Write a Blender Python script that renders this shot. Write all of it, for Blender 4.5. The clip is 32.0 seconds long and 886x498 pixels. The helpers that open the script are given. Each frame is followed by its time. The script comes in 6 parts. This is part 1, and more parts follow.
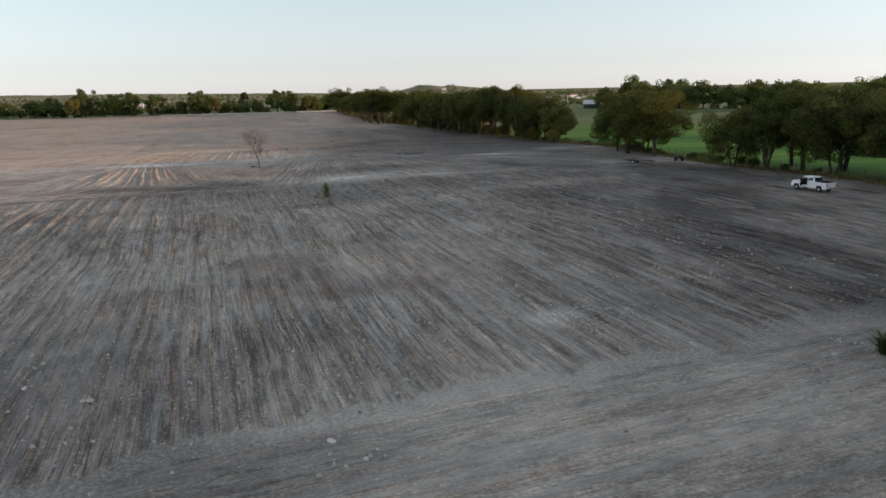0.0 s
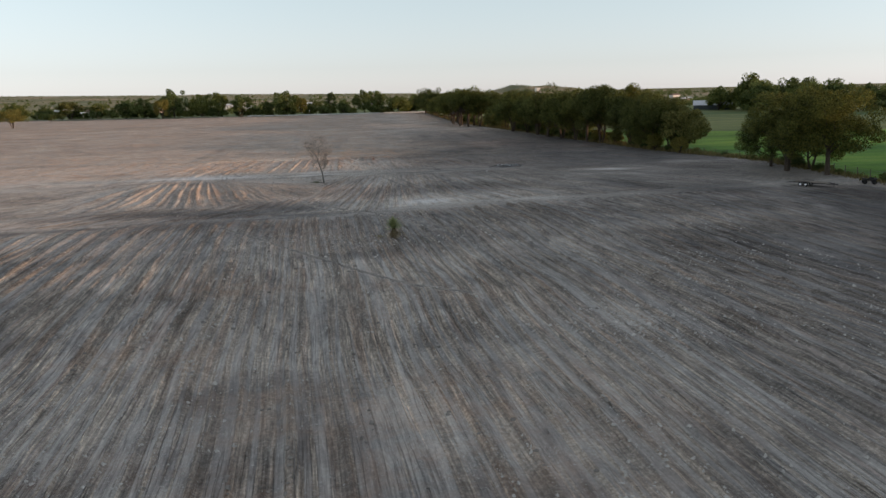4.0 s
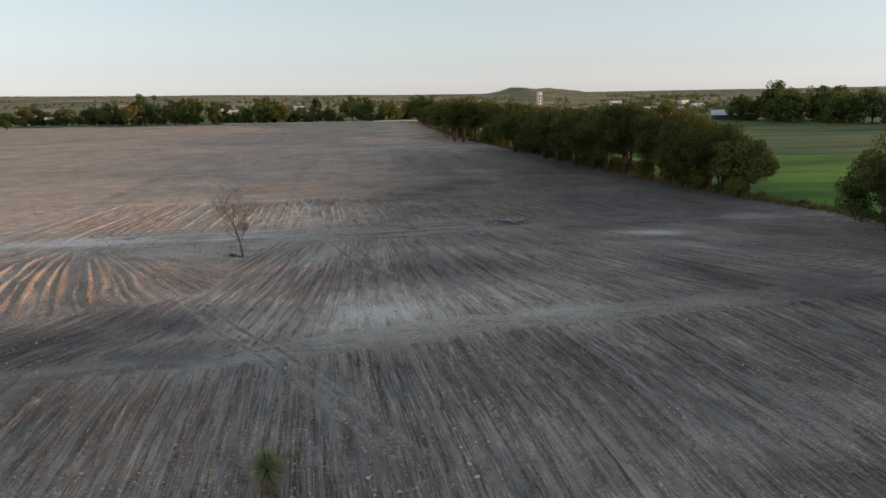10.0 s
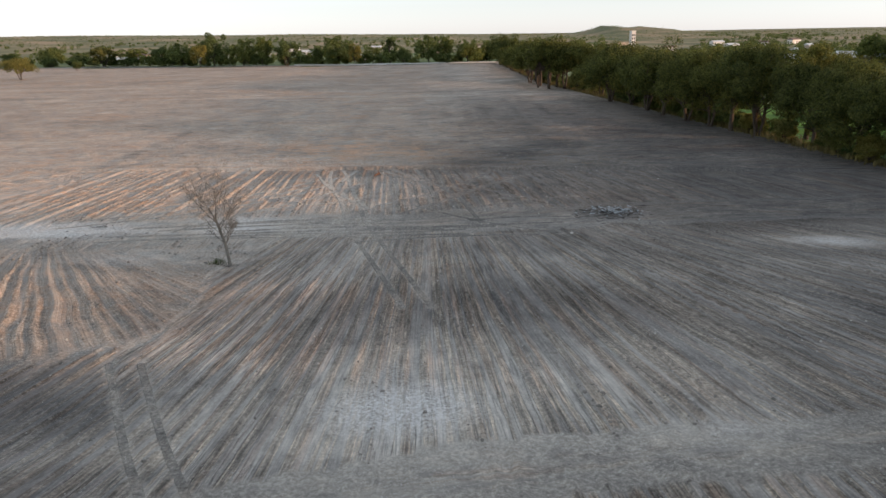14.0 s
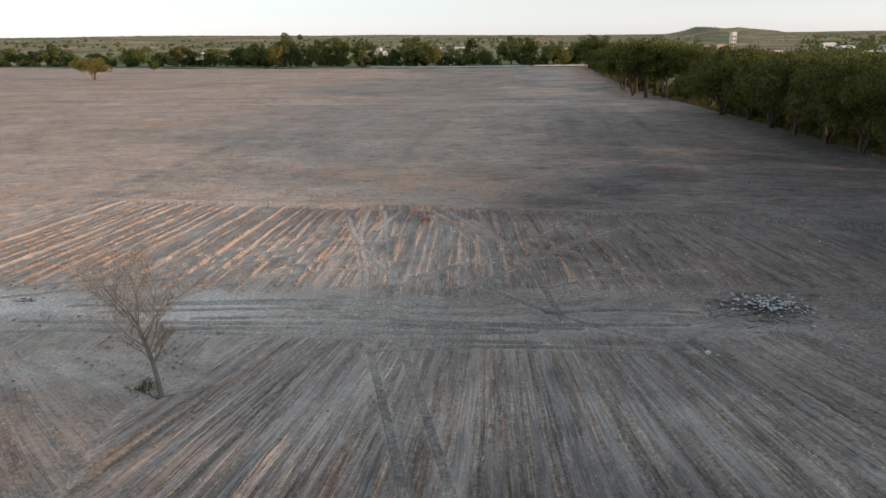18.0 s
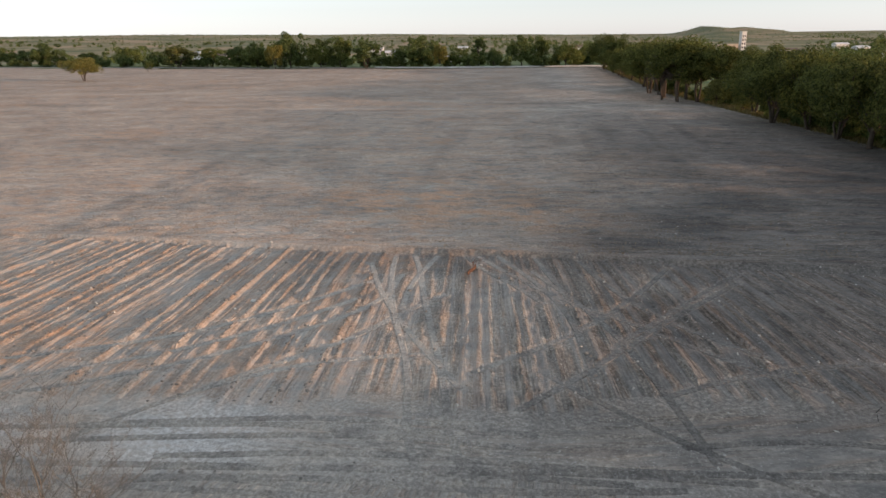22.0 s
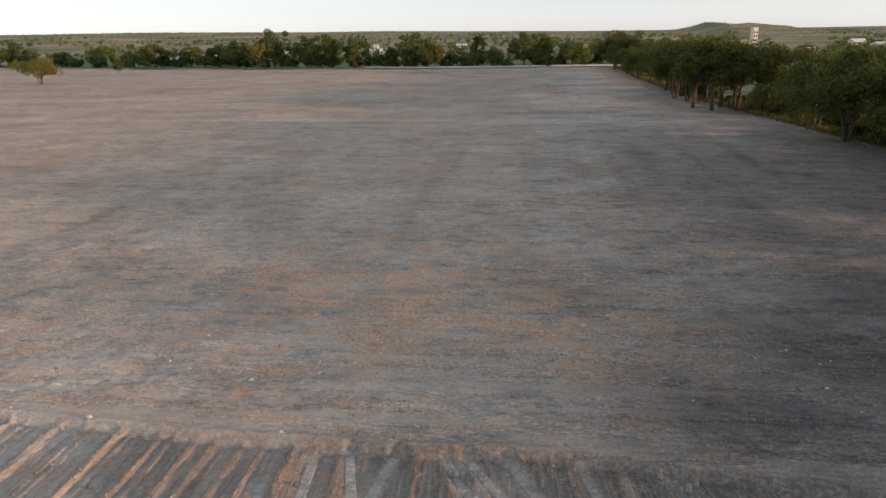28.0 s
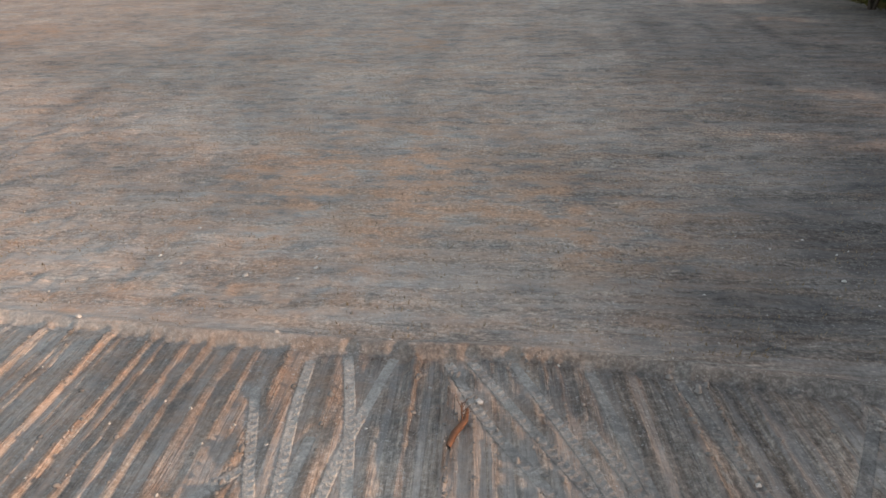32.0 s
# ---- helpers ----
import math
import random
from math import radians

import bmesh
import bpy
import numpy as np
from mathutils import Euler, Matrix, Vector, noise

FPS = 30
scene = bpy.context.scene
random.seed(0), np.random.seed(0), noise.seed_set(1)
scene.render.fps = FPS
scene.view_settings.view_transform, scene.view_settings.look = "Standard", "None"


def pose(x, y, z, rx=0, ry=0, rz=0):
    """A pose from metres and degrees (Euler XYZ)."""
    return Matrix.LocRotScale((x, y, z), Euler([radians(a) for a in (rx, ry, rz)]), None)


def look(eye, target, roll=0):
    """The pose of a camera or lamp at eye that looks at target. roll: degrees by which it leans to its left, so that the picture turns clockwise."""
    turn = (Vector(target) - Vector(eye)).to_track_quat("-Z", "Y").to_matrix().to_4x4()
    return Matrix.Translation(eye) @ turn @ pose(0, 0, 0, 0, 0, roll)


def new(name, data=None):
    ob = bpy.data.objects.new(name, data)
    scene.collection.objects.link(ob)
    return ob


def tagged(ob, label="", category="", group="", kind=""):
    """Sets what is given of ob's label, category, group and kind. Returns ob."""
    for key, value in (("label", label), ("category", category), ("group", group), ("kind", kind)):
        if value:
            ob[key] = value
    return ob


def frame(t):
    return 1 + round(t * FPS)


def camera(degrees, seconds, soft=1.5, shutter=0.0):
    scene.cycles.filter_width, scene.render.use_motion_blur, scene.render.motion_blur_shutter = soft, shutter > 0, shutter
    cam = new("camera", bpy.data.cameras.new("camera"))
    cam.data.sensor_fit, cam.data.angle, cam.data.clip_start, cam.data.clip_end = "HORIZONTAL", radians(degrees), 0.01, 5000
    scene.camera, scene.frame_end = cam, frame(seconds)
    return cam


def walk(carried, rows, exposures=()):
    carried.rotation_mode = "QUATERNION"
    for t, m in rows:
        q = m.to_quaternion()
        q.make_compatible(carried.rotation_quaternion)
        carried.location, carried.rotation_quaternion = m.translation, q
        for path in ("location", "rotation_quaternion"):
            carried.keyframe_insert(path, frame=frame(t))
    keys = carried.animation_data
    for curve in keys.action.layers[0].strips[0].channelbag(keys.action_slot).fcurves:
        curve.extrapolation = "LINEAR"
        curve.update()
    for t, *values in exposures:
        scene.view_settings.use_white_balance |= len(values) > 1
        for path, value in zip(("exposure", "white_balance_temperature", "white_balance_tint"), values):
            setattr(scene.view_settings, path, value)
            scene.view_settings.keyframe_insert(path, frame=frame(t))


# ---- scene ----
cam = camera(63.0, 32.0, soft=1.5)
METRES, EYE, TILT, LEAN, TURN = 180.0, 18.0, 0.0, 0.0, -13.8
ROWS = [
    (0.0, 0.0, 0.0, 0.0, -0.28, -12.36, 1.29),
    (0.5, -0.0025, 0.0202, -0.0002, -0.29, -12.34, 1.3),
    (1.0, -0.0048, 0.0407, -0.0003, -0.28, -12.33, 1.3),
    (1.5, -0.0065, 0.062, -0.0006, 2.18, -12.23, 1.3),
    (2.0, -0.0082, 0.0833, -0.0007, 3.68, -12.18, 1.3),
    (2.5, -0.01, 0.1053, -0.0009, 5.5, -12.14, 1.3),
    (4.5, -0.0146, 0.1909, 0.0004, 6.79, -12.19, 1.33),
    (5.0, -0.0149, 0.2109, 0.0018, 6.79, -12.2, 1.31),
    (5.5, -0.0151, 0.2305, 0.0041, 6.79, -12.19, 1.31),
    (6.0, -0.0154, 0.2501, 0.0063, 6.78, -12.18, 1.25),
    (6.5, -0.0155, 0.2692, 0.0088, 6.78, -12.21, 1.23),
    (7.0, -0.0158, 0.2882, 0.0111, 6.78, -12.2, 1.22),
    (7.5, -0.0164, 0.3072, 0.0131, 6.78, -12.17, 1.18),
    (8.0, -0.0175, 0.3262, 0.0154, 6.77, -12.17, 1.12),
    (8.5, -0.019, 0.3456, 0.018, 6.77, -12.17, 1.13),
    (9.0, -0.0206, 0.3646, 0.0205, 6.78, -12.19, 1.12),
    (9.5, -0.0221, 0.3835, 0.0211, 6.77, -12.16, 1.06),
    (10.0, -0.0236, 0.4027, 0.021, 6.78, -12.16, 1.04),
    (10.5, -0.0253, 0.4223, 0.0207, 6.78, -12.13, 1.0),
    (11.0, -0.0272, 0.4422, 0.0204, 6.76, -12.16, 1.0),
    (11.5, -0.0291, 0.4621, 0.0198, 6.74, -13.22, 1.01),
    (12.0, -0.031, 0.4821, 0.02, 6.7, -16.02, 1.09),
    (12.5, -0.0329, 0.5025, 0.0199, 6.71, -16.69, 1.12),
    (13.0, -0.0354, 0.5223, 0.0197, 10.41, -16.63, 1.06),
    (13.5, -0.0368, 0.5423, 0.0196, 12.72, -16.59, 1.06),
    (14.0, -0.0396, 0.5616, 0.0195, 13.24, -16.57, 1.06),
    (14.5, -0.0416, 0.581, 0.0193, 17.39, -16.47, 1.04),
    (16.5, -0.05, 0.6558, 0.0187, 19.87, -16.4, 0.92),
    (17.0, -0.0534, 0.6734, 0.0186, 19.85, -16.38, 0.91),
    (17.5, -0.0586, 0.688, 0.0187, 19.83, -16.38, 0.91),
    (18.0, -0.066, 0.6995, 0.0188, 19.81, -16.39, 0.91),
    (18.5, -0.0747, 0.7083, 0.0187, 19.77, -16.4, 0.9),
    (19.0, -0.0833, 0.7173, 0.0189, 19.76, -16.41, 0.91),
    (19.5, -0.0911, 0.7267, 0.0189, 19.75, -16.42, 0.88),
    (20.0, -0.098, 0.7366, 0.0188, 19.75, -16.41, 0.87),
    (20.5, -0.1044, 0.7469, 0.0188, 19.75, -16.41, 0.85),
    (21.0, -0.1099, 0.7577, 0.0188, 19.74, -16.41, 0.84),
    (21.5, -0.1149, 0.769, 0.0187, 19.74, -16.41, 0.84),
    (22.0, -0.1196, 0.7807, 0.0187, 19.74, -16.44, 0.85),
    (22.5, -0.1239, 0.7926, 0.0184, 19.73, -16.45, 0.85),
    (23.0, -0.1278, 0.8046, 0.0184, 19.72, -16.46, 0.87),
    (23.5, -0.1315, 0.8171, 0.0183, 19.72, -16.46, 0.87),
    (24.0, -0.135, 0.83, 0.0181, 19.7, -16.48, 0.9),
    (24.5, -0.1384, 0.8432, 0.018, 19.7, -16.48, 0.91),
    (25.0, -0.1417, 0.8565, 0.0179, 19.7, -16.49, 0.94),
    (25.5, -0.1453, 0.8705, 0.0176, 19.7, -16.5, 0.96),
    (27.5, -0.1635, 0.9305, 0.0183, 19.7, -16.62, 0.99),
    (28.0, -0.1685, 0.9464, 0.0187, 19.71, -16.66, 1.02),
    (28.5, -0.1725, 0.9582, 0.0196, 19.79, -16.04, 1.06),
    (29.0, -0.1738, 0.9627, 0.0195, 19.83, -12.83, 1.13),
    (29.5, -0.174, 0.9626, 0.019, 19.83, -12.96, 1.18),
    (30.0, -0.1741, 0.9618, 0.0188, 19.83, -15.22, 1.23),
    (30.5, -0.1738, 0.9606, 0.0183, 19.8, -17.41, 1.26),
    (31.0, -0.1734, 0.9595, 0.0181, 19.76, -20.09, 1.31),
    (31.5, -0.1729, 0.9588, 0.0181, 19.73, -23.44, 1.37),
    (32.0, -0.1726, 0.9586, 0.0184, 19.68, -26.45, 1.43),
]
EXPOSURES = [(0.0, 1.16), (5.0, 1.08), (9.0, 1.02), (11.0, 0.97), (12.0, 1.02), (13.0, 1.44), (14.2, 1.46), (17.0, 1.37), (20.0, 1.34), (24.0, 1.32), (28.0, 1.29), (29.0, 1.22), (30.0, 0.95), (31.0, 1.22), (32.0, 1.58)]
walk(cam, [(t, pose(0, 0, EYE, TILT, LEAN, TURN) @ pose(METRES * x, METRES * y, METRES * z, 90 + pitch, roll, yaw)) for t, x, y, z, yaw, pitch, roll in ROWS], EXPOSURES)

# ---- light: clear sky, sun very low behind the tree row on the +x side ----
SUN_AZ, SUN_EL = 105.0, 6.9
world = bpy.data.worlds.new("sky")
scene.world = world
world.use_nodes = True
wn = world.node_tree.nodes
sky = wn.new("ShaderNodeTexSky")
sky.sky_type = 'NISHITA'
sky.sun_disc = False
sky.sun_elevation = radians(SUN_EL)
sky.sun_rotation = radians(SUN_AZ)
sky.air_density, sky.dust_density, sky.ozone_density = 1.0, 0.2, 2.0
haze = wn.new("ShaderNodeHueSaturation")
haze.inputs["Saturation"].default_value = 0.31
even = wn.new("ShaderNodeGamma")
even.inputs[1].default_value = 0.65
world.node_tree.links.new(sky.outputs[0], even.inputs[0])
world.node_tree.links.new(even.outputs[0], haze.inputs["Color"])
tint = wn.new("ShaderNodeMix")
tint.data_type, tint.blend_type = "RGBA", "MULTIPLY"
tint.inputs[0].default_value = 1.0
up = wn.new("ShaderNodeTexCoord")
split = wn.new("ShaderNodeSeparateXYZ")
world.node_tree.links.new(up.outputs["Generated"], split.inputs[0])
fade = wn.new("ShaderNodeValToRGB")
fade.color_ramp.elements[0].position, fade.color_ramp.elements[0].color = 0.0, (0.87, 0.885, 0.975, 1)
fade.color_ramp.elements[1].position, fade.color_ramp.elements[1].color = 0.13, (0.94, 1.04, 1.10, 1)
over = fade.color_ramp.elements.new(0.4)
over.color = (0.97, 0.99, 1.05, 1)
world.node_tree.links.new(split.outputs["Z"], fade.inputs[0])
world.node_tree.links.new(fade.outputs[0], tint.inputs[7])
world.node_tree.links.new(haze.outputs[0], tint.inputs[6])
world.node_tree.links.new(tint.outputs[2], wn["Background"].inputs[0])
wn["Background"].inputs[1].default_value = 0.176
sun = new("sun", bpy.data.lights.new("sun", "SUN"))
sun.data.energy, sun.data.angle, sun.data.color = 2.0, radians(2.2), (1.0, 0.62, 0.40)
sx, sy = math.sin(radians(SUN_AZ)), math.cos(radians(SUN_AZ))
sun.matrix_world = look((0, 0, 60), (-sx * 50, -sy * 50, 60 - 50 * math.tan(radians(SUN_EL))))


# ---- materials ----
def nodes_of(name):
    m = bpy.data.materials.new(name)
    m.use_nodes = True
    nt = m.node_tree
    return m, nt, nt.nodes["Principled BSDF"]


def add(nt, kind, **values):
    n = nt.nodes.new(kind)
    for key, v in values.items():
        n.inputs[key].default_value = v
    return n


def ramp(nt, fac, stops):
    r = nt.nodes.new("ShaderNodeValToRGB")
    els = r.color_ramp.elements
    while len(els) < len(stops):
        els.new(0.5)
    for e, (p, c) in zip(els, stops):
        e.position, e.color = p, (c[0], c[1], c[2], 1)
    nt.links.new(fac, r.inputs[0])
    return r.outputs[0]


def mixc(nt, fac, a, b, blend="MIX"):
    n = nt.nodes.new("ShaderNodeMix")
    n.data_type, n.blend_type = "RGBA", blend
    for sock, v in ((n.inputs[0], fac), (n.inputs[6], a), (n.inputs[7], b)):
        if isinstance(v, (int, float)):
            sock.default_value = v
        elif isinstance(v, tuple):
            sock.default_value = (*v, 1)
        else:
            nt.links.new(v, sock)
    return n.outputs[2]


def math_node(nt, op, a, b):
    n = nt.nodes.new("ShaderNodeMath")
    n.operation = op
    for sock, v in zip(n.inputs, (a, b)):
        if isinstance(v, (int, float)):
            sock.default_value = v
        else:
            nt.links.new(v, sock)
    return n.outputs[0]


def noise_of(nt, vec, scale, detail=4.0, rough=0.6, stretch=(1, 1, 1)):
    mp = nt.nodes.new("ShaderNodeMapping")
    mp.inputs["Scale"].default_value = stretch
    nt.links.new(vec, mp.inputs["Vector"])
    n = add(nt, "ShaderNodeTexNoise", Scale=scale, Detail=detail, Roughness=rough)
    nt.links.new(mp.outputs[0], n.inputs["Vector"])
    return n.outputs[0]


def mat(name, c1, c2, rough=0.8, scale=3.0, fine=25.0, metal=0.0, bump=0.15, per_object=0.0, spec=0.3):
    """Two-tone grained surface with a second, finer grain and relief."""
    m, nt, b = nodes_of(name)
    co = nt.nodes.new("ShaderNodeTexCoord").outputs["Object"]
    n1, n2 = noise_of(nt, co, scale), noise_of(nt, co, fine, 3)
    col = mixc(nt, ramp(nt, n1, [(0.3, (0, 0, 0)), (0.7, (1, 1, 1))]), c1, c2)
    col = mixc(nt, 0.35, col, ramp(nt, n2, [(0.25, (0.35, 0.35, 0.35)), (0.75, (1, 1, 1))]), "MULTIPLY")
    if per_object:
        oi = nt.nodes.new("ShaderNodeObjectInfo").outputs["Random"]
        k = ramp(nt, oi, [(0, (1 - per_object,) * 3), (1, (1, 1, 1))])
        col = mixc(nt, 1.0, col, k, "MULTIPLY")
    nt.links.new(col, b.inputs["Base Color"])
    b.inputs["Roughness"].default_value, b.inputs["Metallic"].default_value = rough, metal
    b.inputs["Specular IOR Level"].default_value = spec
    if bump:
        bp = add(nt, "ShaderNodeBump", Strength=bump, Distance=0.02)
        nt.links.new(n2, bp.inputs["Height"])
        nt.links.new(bp.outputs[0], b.inputs["Normal"])
    return m


def soil_material():
    """Bare ploughed clay: red: pale chalk dust, green: reddish clods and painted sun warmth, blue: 0 where two workings
    meet, alpha: darkened earth, burnt at the brush fire.
    """
    m, nt, b = nodes_of("ploughed_soil")
    pos = nt.nodes.new("ShaderNodeNewGeometry").outputs["Position"]
    at = nt.nodes.new("ShaderNodeAttribute")
    at.attribute_name = "soil"
    sep = nt.nodes.new("ShaderNodeSeparateColor")
    nt.links.new(at.outputs["Color"], sep.inputs[0])
    big = noise_of(nt, pos, 0.09, 5)
    mid = noise_of(nt, pos, 0.8, 6, 0.65)
    fine = noise_of(nt, pos, 4.5, 7, 0.78)
    fur = nt.nodes.new("ShaderNodeAttribute")
    fur.attribute_name = "furrow"
    split_ = nt.nodes.new("ShaderNodeSeparateXYZ")
    nt.links.new(fur.outputs["Vector"], split_.inputs[0])
    hard = math_node(nt, "SUBTRACT", 1.0, split_.outputs["Z"])
    streak = noise_of(nt, fur.outputs["Vector"], 1.0, 5, 0.72, (3.8, 0.12, 0))
    lane = noise_of(nt, fur.outputs["Vector"], 1.0, 3, 0.5, (1.9, 0.03, 0))
    broad = noise_of(nt, fur.outputs["Vector"], 1.0, 4, 0.6, (0.2, 0.05, 0))
    col = ramp(nt, big, [(0.3, (0.300, 0.280, 0.250)), (0.5, (0.366, 0.342, 0.306)), (0.72, (0.425, 0.397, 0.355))])
    off_seam = sep.outputs[2]
    col = mixc(nt, math_node(nt, "MULTIPLY", off_seam, 0.7), col, ramp(nt, broad, [(0.3, (0.62, 0.62, 0.63)), (0.5, (0.95, 0.95, 0.95)), (0.7, (1.3, 1.28, 1.25))]), "MULTIPLY")
    worked = ramp(nt, noise_of(nt, pos, 0.11, 4, 0.6), [(0.38, (0.25, 0.25, 0.25)), (0.58, (1, 1, 1))])
    worked = math_node(nt, "MULTIPLY", worked, off_seam)
    # smooth blue-grey lanes between tan strips and broken clod lines
    smooth = ramp(nt, lane, [(0.49, (0, 0, 0)), (0.54, (1, 1, 1))])
    rough_ = math_node(nt, "SUBTRACT", 1.0, math_node(nt, "MULTIPLY", math_node(nt, "MULTIPLY", smooth, off_seam), 0.6))
    lined = math_node(nt, "MULTIPLY", off_seam, math_node(nt, "SUBTRACT", 0.85, math_node(nt, "MULTIPLY", split_.outputs["Z"], 0.75)))
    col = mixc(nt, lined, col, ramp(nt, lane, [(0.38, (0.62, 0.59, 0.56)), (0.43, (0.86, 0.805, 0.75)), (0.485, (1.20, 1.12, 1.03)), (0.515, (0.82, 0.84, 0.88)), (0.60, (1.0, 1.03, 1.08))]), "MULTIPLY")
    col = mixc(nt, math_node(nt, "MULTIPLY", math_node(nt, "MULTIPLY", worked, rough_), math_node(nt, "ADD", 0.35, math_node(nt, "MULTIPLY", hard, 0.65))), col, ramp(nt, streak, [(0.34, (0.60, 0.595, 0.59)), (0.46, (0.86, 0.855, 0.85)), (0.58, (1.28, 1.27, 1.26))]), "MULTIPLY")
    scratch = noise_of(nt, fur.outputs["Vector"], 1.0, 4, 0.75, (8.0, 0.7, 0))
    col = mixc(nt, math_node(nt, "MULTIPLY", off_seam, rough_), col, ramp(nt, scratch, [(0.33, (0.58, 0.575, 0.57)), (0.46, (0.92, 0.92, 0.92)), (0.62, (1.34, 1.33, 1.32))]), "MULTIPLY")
    # crevice shade and pale crumb lines painted into the colour along the working
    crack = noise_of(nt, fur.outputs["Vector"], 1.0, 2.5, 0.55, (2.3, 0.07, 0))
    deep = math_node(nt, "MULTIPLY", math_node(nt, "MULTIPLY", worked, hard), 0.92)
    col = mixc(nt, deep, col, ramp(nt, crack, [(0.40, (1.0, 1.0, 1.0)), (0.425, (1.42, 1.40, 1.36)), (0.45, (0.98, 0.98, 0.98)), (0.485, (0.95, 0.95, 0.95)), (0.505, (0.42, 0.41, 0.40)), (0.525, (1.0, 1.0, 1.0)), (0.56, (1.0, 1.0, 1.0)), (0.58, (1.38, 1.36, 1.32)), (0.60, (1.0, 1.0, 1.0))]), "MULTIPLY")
    # dashes and lumps darken the colour like shaded hollows
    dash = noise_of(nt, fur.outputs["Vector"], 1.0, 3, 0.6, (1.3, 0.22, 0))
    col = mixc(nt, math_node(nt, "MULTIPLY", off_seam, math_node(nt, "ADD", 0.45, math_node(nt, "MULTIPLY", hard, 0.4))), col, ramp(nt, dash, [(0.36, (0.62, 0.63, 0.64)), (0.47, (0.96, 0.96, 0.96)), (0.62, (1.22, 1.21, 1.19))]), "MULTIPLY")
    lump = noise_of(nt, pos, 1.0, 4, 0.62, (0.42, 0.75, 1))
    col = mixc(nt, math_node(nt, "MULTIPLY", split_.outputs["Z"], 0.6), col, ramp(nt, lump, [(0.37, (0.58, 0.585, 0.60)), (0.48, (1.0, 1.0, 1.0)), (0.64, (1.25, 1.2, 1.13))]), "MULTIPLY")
    rust = noise_of(nt, fur.outputs["Vector"], 1.0, 4, 0.6, (1.5, 0.045, 0))
    col = mixc(nt, math_node(nt, "MULTIPLY", ramp(nt, rust, [(0.52, (0, 0, 0)), (0.62, (1, 1, 1))]), math_node(nt, "MULTIPLY", off_seam, 0.32)), col, mixc(nt, 1.0, col, (1.14, 0.84, 0.68), "MULTIPLY"))
    red = math_node(nt, "MULTIPLY", sep.outputs[1], ramp(nt, lump, [(0.35, (0, 0, 0)), (0.62, (1, 1, 1))]))
    col = mixc(nt, red, col, (0.48, 0.30, 0.19))
    pale = math_node(nt, "MULTIPLY", math_node(nt, "MULTIPLY", sep.outputs[0], ramp(nt, mid, [(0.25, (0.25, 0.25, 0.25)), (0.65, (1, 1, 1))])), math_node(nt, "SUBTRACT", 1.0, math_node(nt, "MULTIPLY", red, 0.6)))
    col = mixc(nt, pale, col, mixc(nt, 0.5, mixc(nt, 1.0, col, (1.75, 1.72, 1.66), "MULTIPLY"), (0.62, 0.595, 0.55)))
    chalk = math_node(nt, "MULTIPLY", ramp(nt, sep.outputs[0], [(0.72, (0, 0, 0)), (0.97, (1, 1, 1))]), ramp(nt, fine, [(0.42, (0.1, 0.1, 0.1)), (0.56, (1, 1, 1))]))
    col = mixc(nt, chalk, col, (0.74, 0.73, 0.71))
    # strongest red turns orange: sunlight painted into the soil past the bank
    clay = math_node(nt, "MULTIPLY", ramp(nt, sep.outputs[1], [(0.8, (0, 0, 0)), (1.0, (1, 1, 1))]), math_node(nt, "MULTIPLY", ramp(nt, lump, [(0.4, (0, 0, 0)), (0.58, (1, 1, 1))]), ramp(nt, dash, [(0.44, (0.1, 0.1, 0.1)), (0.54, (1, 1, 1))])))
    col = mixc(nt, math_node(nt, "MULTIPLY", clay, 0.75), col, (0.60, 0.385, 0.26))
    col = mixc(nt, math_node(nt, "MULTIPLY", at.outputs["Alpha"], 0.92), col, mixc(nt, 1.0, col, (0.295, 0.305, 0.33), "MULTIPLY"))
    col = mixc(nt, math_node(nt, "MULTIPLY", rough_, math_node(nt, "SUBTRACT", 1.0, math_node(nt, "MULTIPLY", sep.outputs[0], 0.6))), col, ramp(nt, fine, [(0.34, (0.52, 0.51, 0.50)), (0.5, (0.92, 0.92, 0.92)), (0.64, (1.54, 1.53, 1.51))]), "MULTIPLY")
    grit = ramp(nt, noise_of(nt, pos, 8.0, 3, 0.6), [(0.605, (0, 0, 0)), (0.655, (1, 1, 1))])
    where = ramp(nt, noise_of(nt, pos, 0.22, 4, 0.65), [(0.42, (0.14, 0.14, 0.14)), (0.57, (1, 1, 1))])
    clean = math_node(nt, "SUBTRACT", 0.8, math_node(nt, "MULTIPLY", at.outputs["Alpha"], 0.5))
    col = mixc(nt, math_node(nt, "MULTIPLY", math_node(nt, "MULTIPLY", grit, where), clean), col, (0.56, 0.54, 0.50))
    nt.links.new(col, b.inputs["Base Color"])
    b.inputs["Roughness"].default_value = 0.95
    b.inputs["Specular IOR Level"].default_value = 0.15
    cut = math_node(nt, "MULTIPLY", ramp(nt, crack, [(0.40, (0.75, 0.75, 0.75)), (0.43, (1, 1, 1)), (0.48, (0.55, 0.55, 0.55)), (0.505, (0, 0, 0)), (0.53, (0.5, 0.5, 0.5)), (0.58, (0.95, 0.95, 0.95)), (0.64, (0.5, 0.5, 0.5))]), deep)
    furrows = math_node(nt, "ADD", math_node(nt, "MULTIPLY", cut, 0.4), math_node(nt, "MULTIPLY", math_node(nt, "MULTIPLY", ramp(nt, lane, [(0.40, (0.5, 0.5, 0.5)), (0.485, (1, 1, 1)), (0.52, (0, 0, 0)), (0.62, (0.2, 0.2, 0.2))]), deep), 0.42))
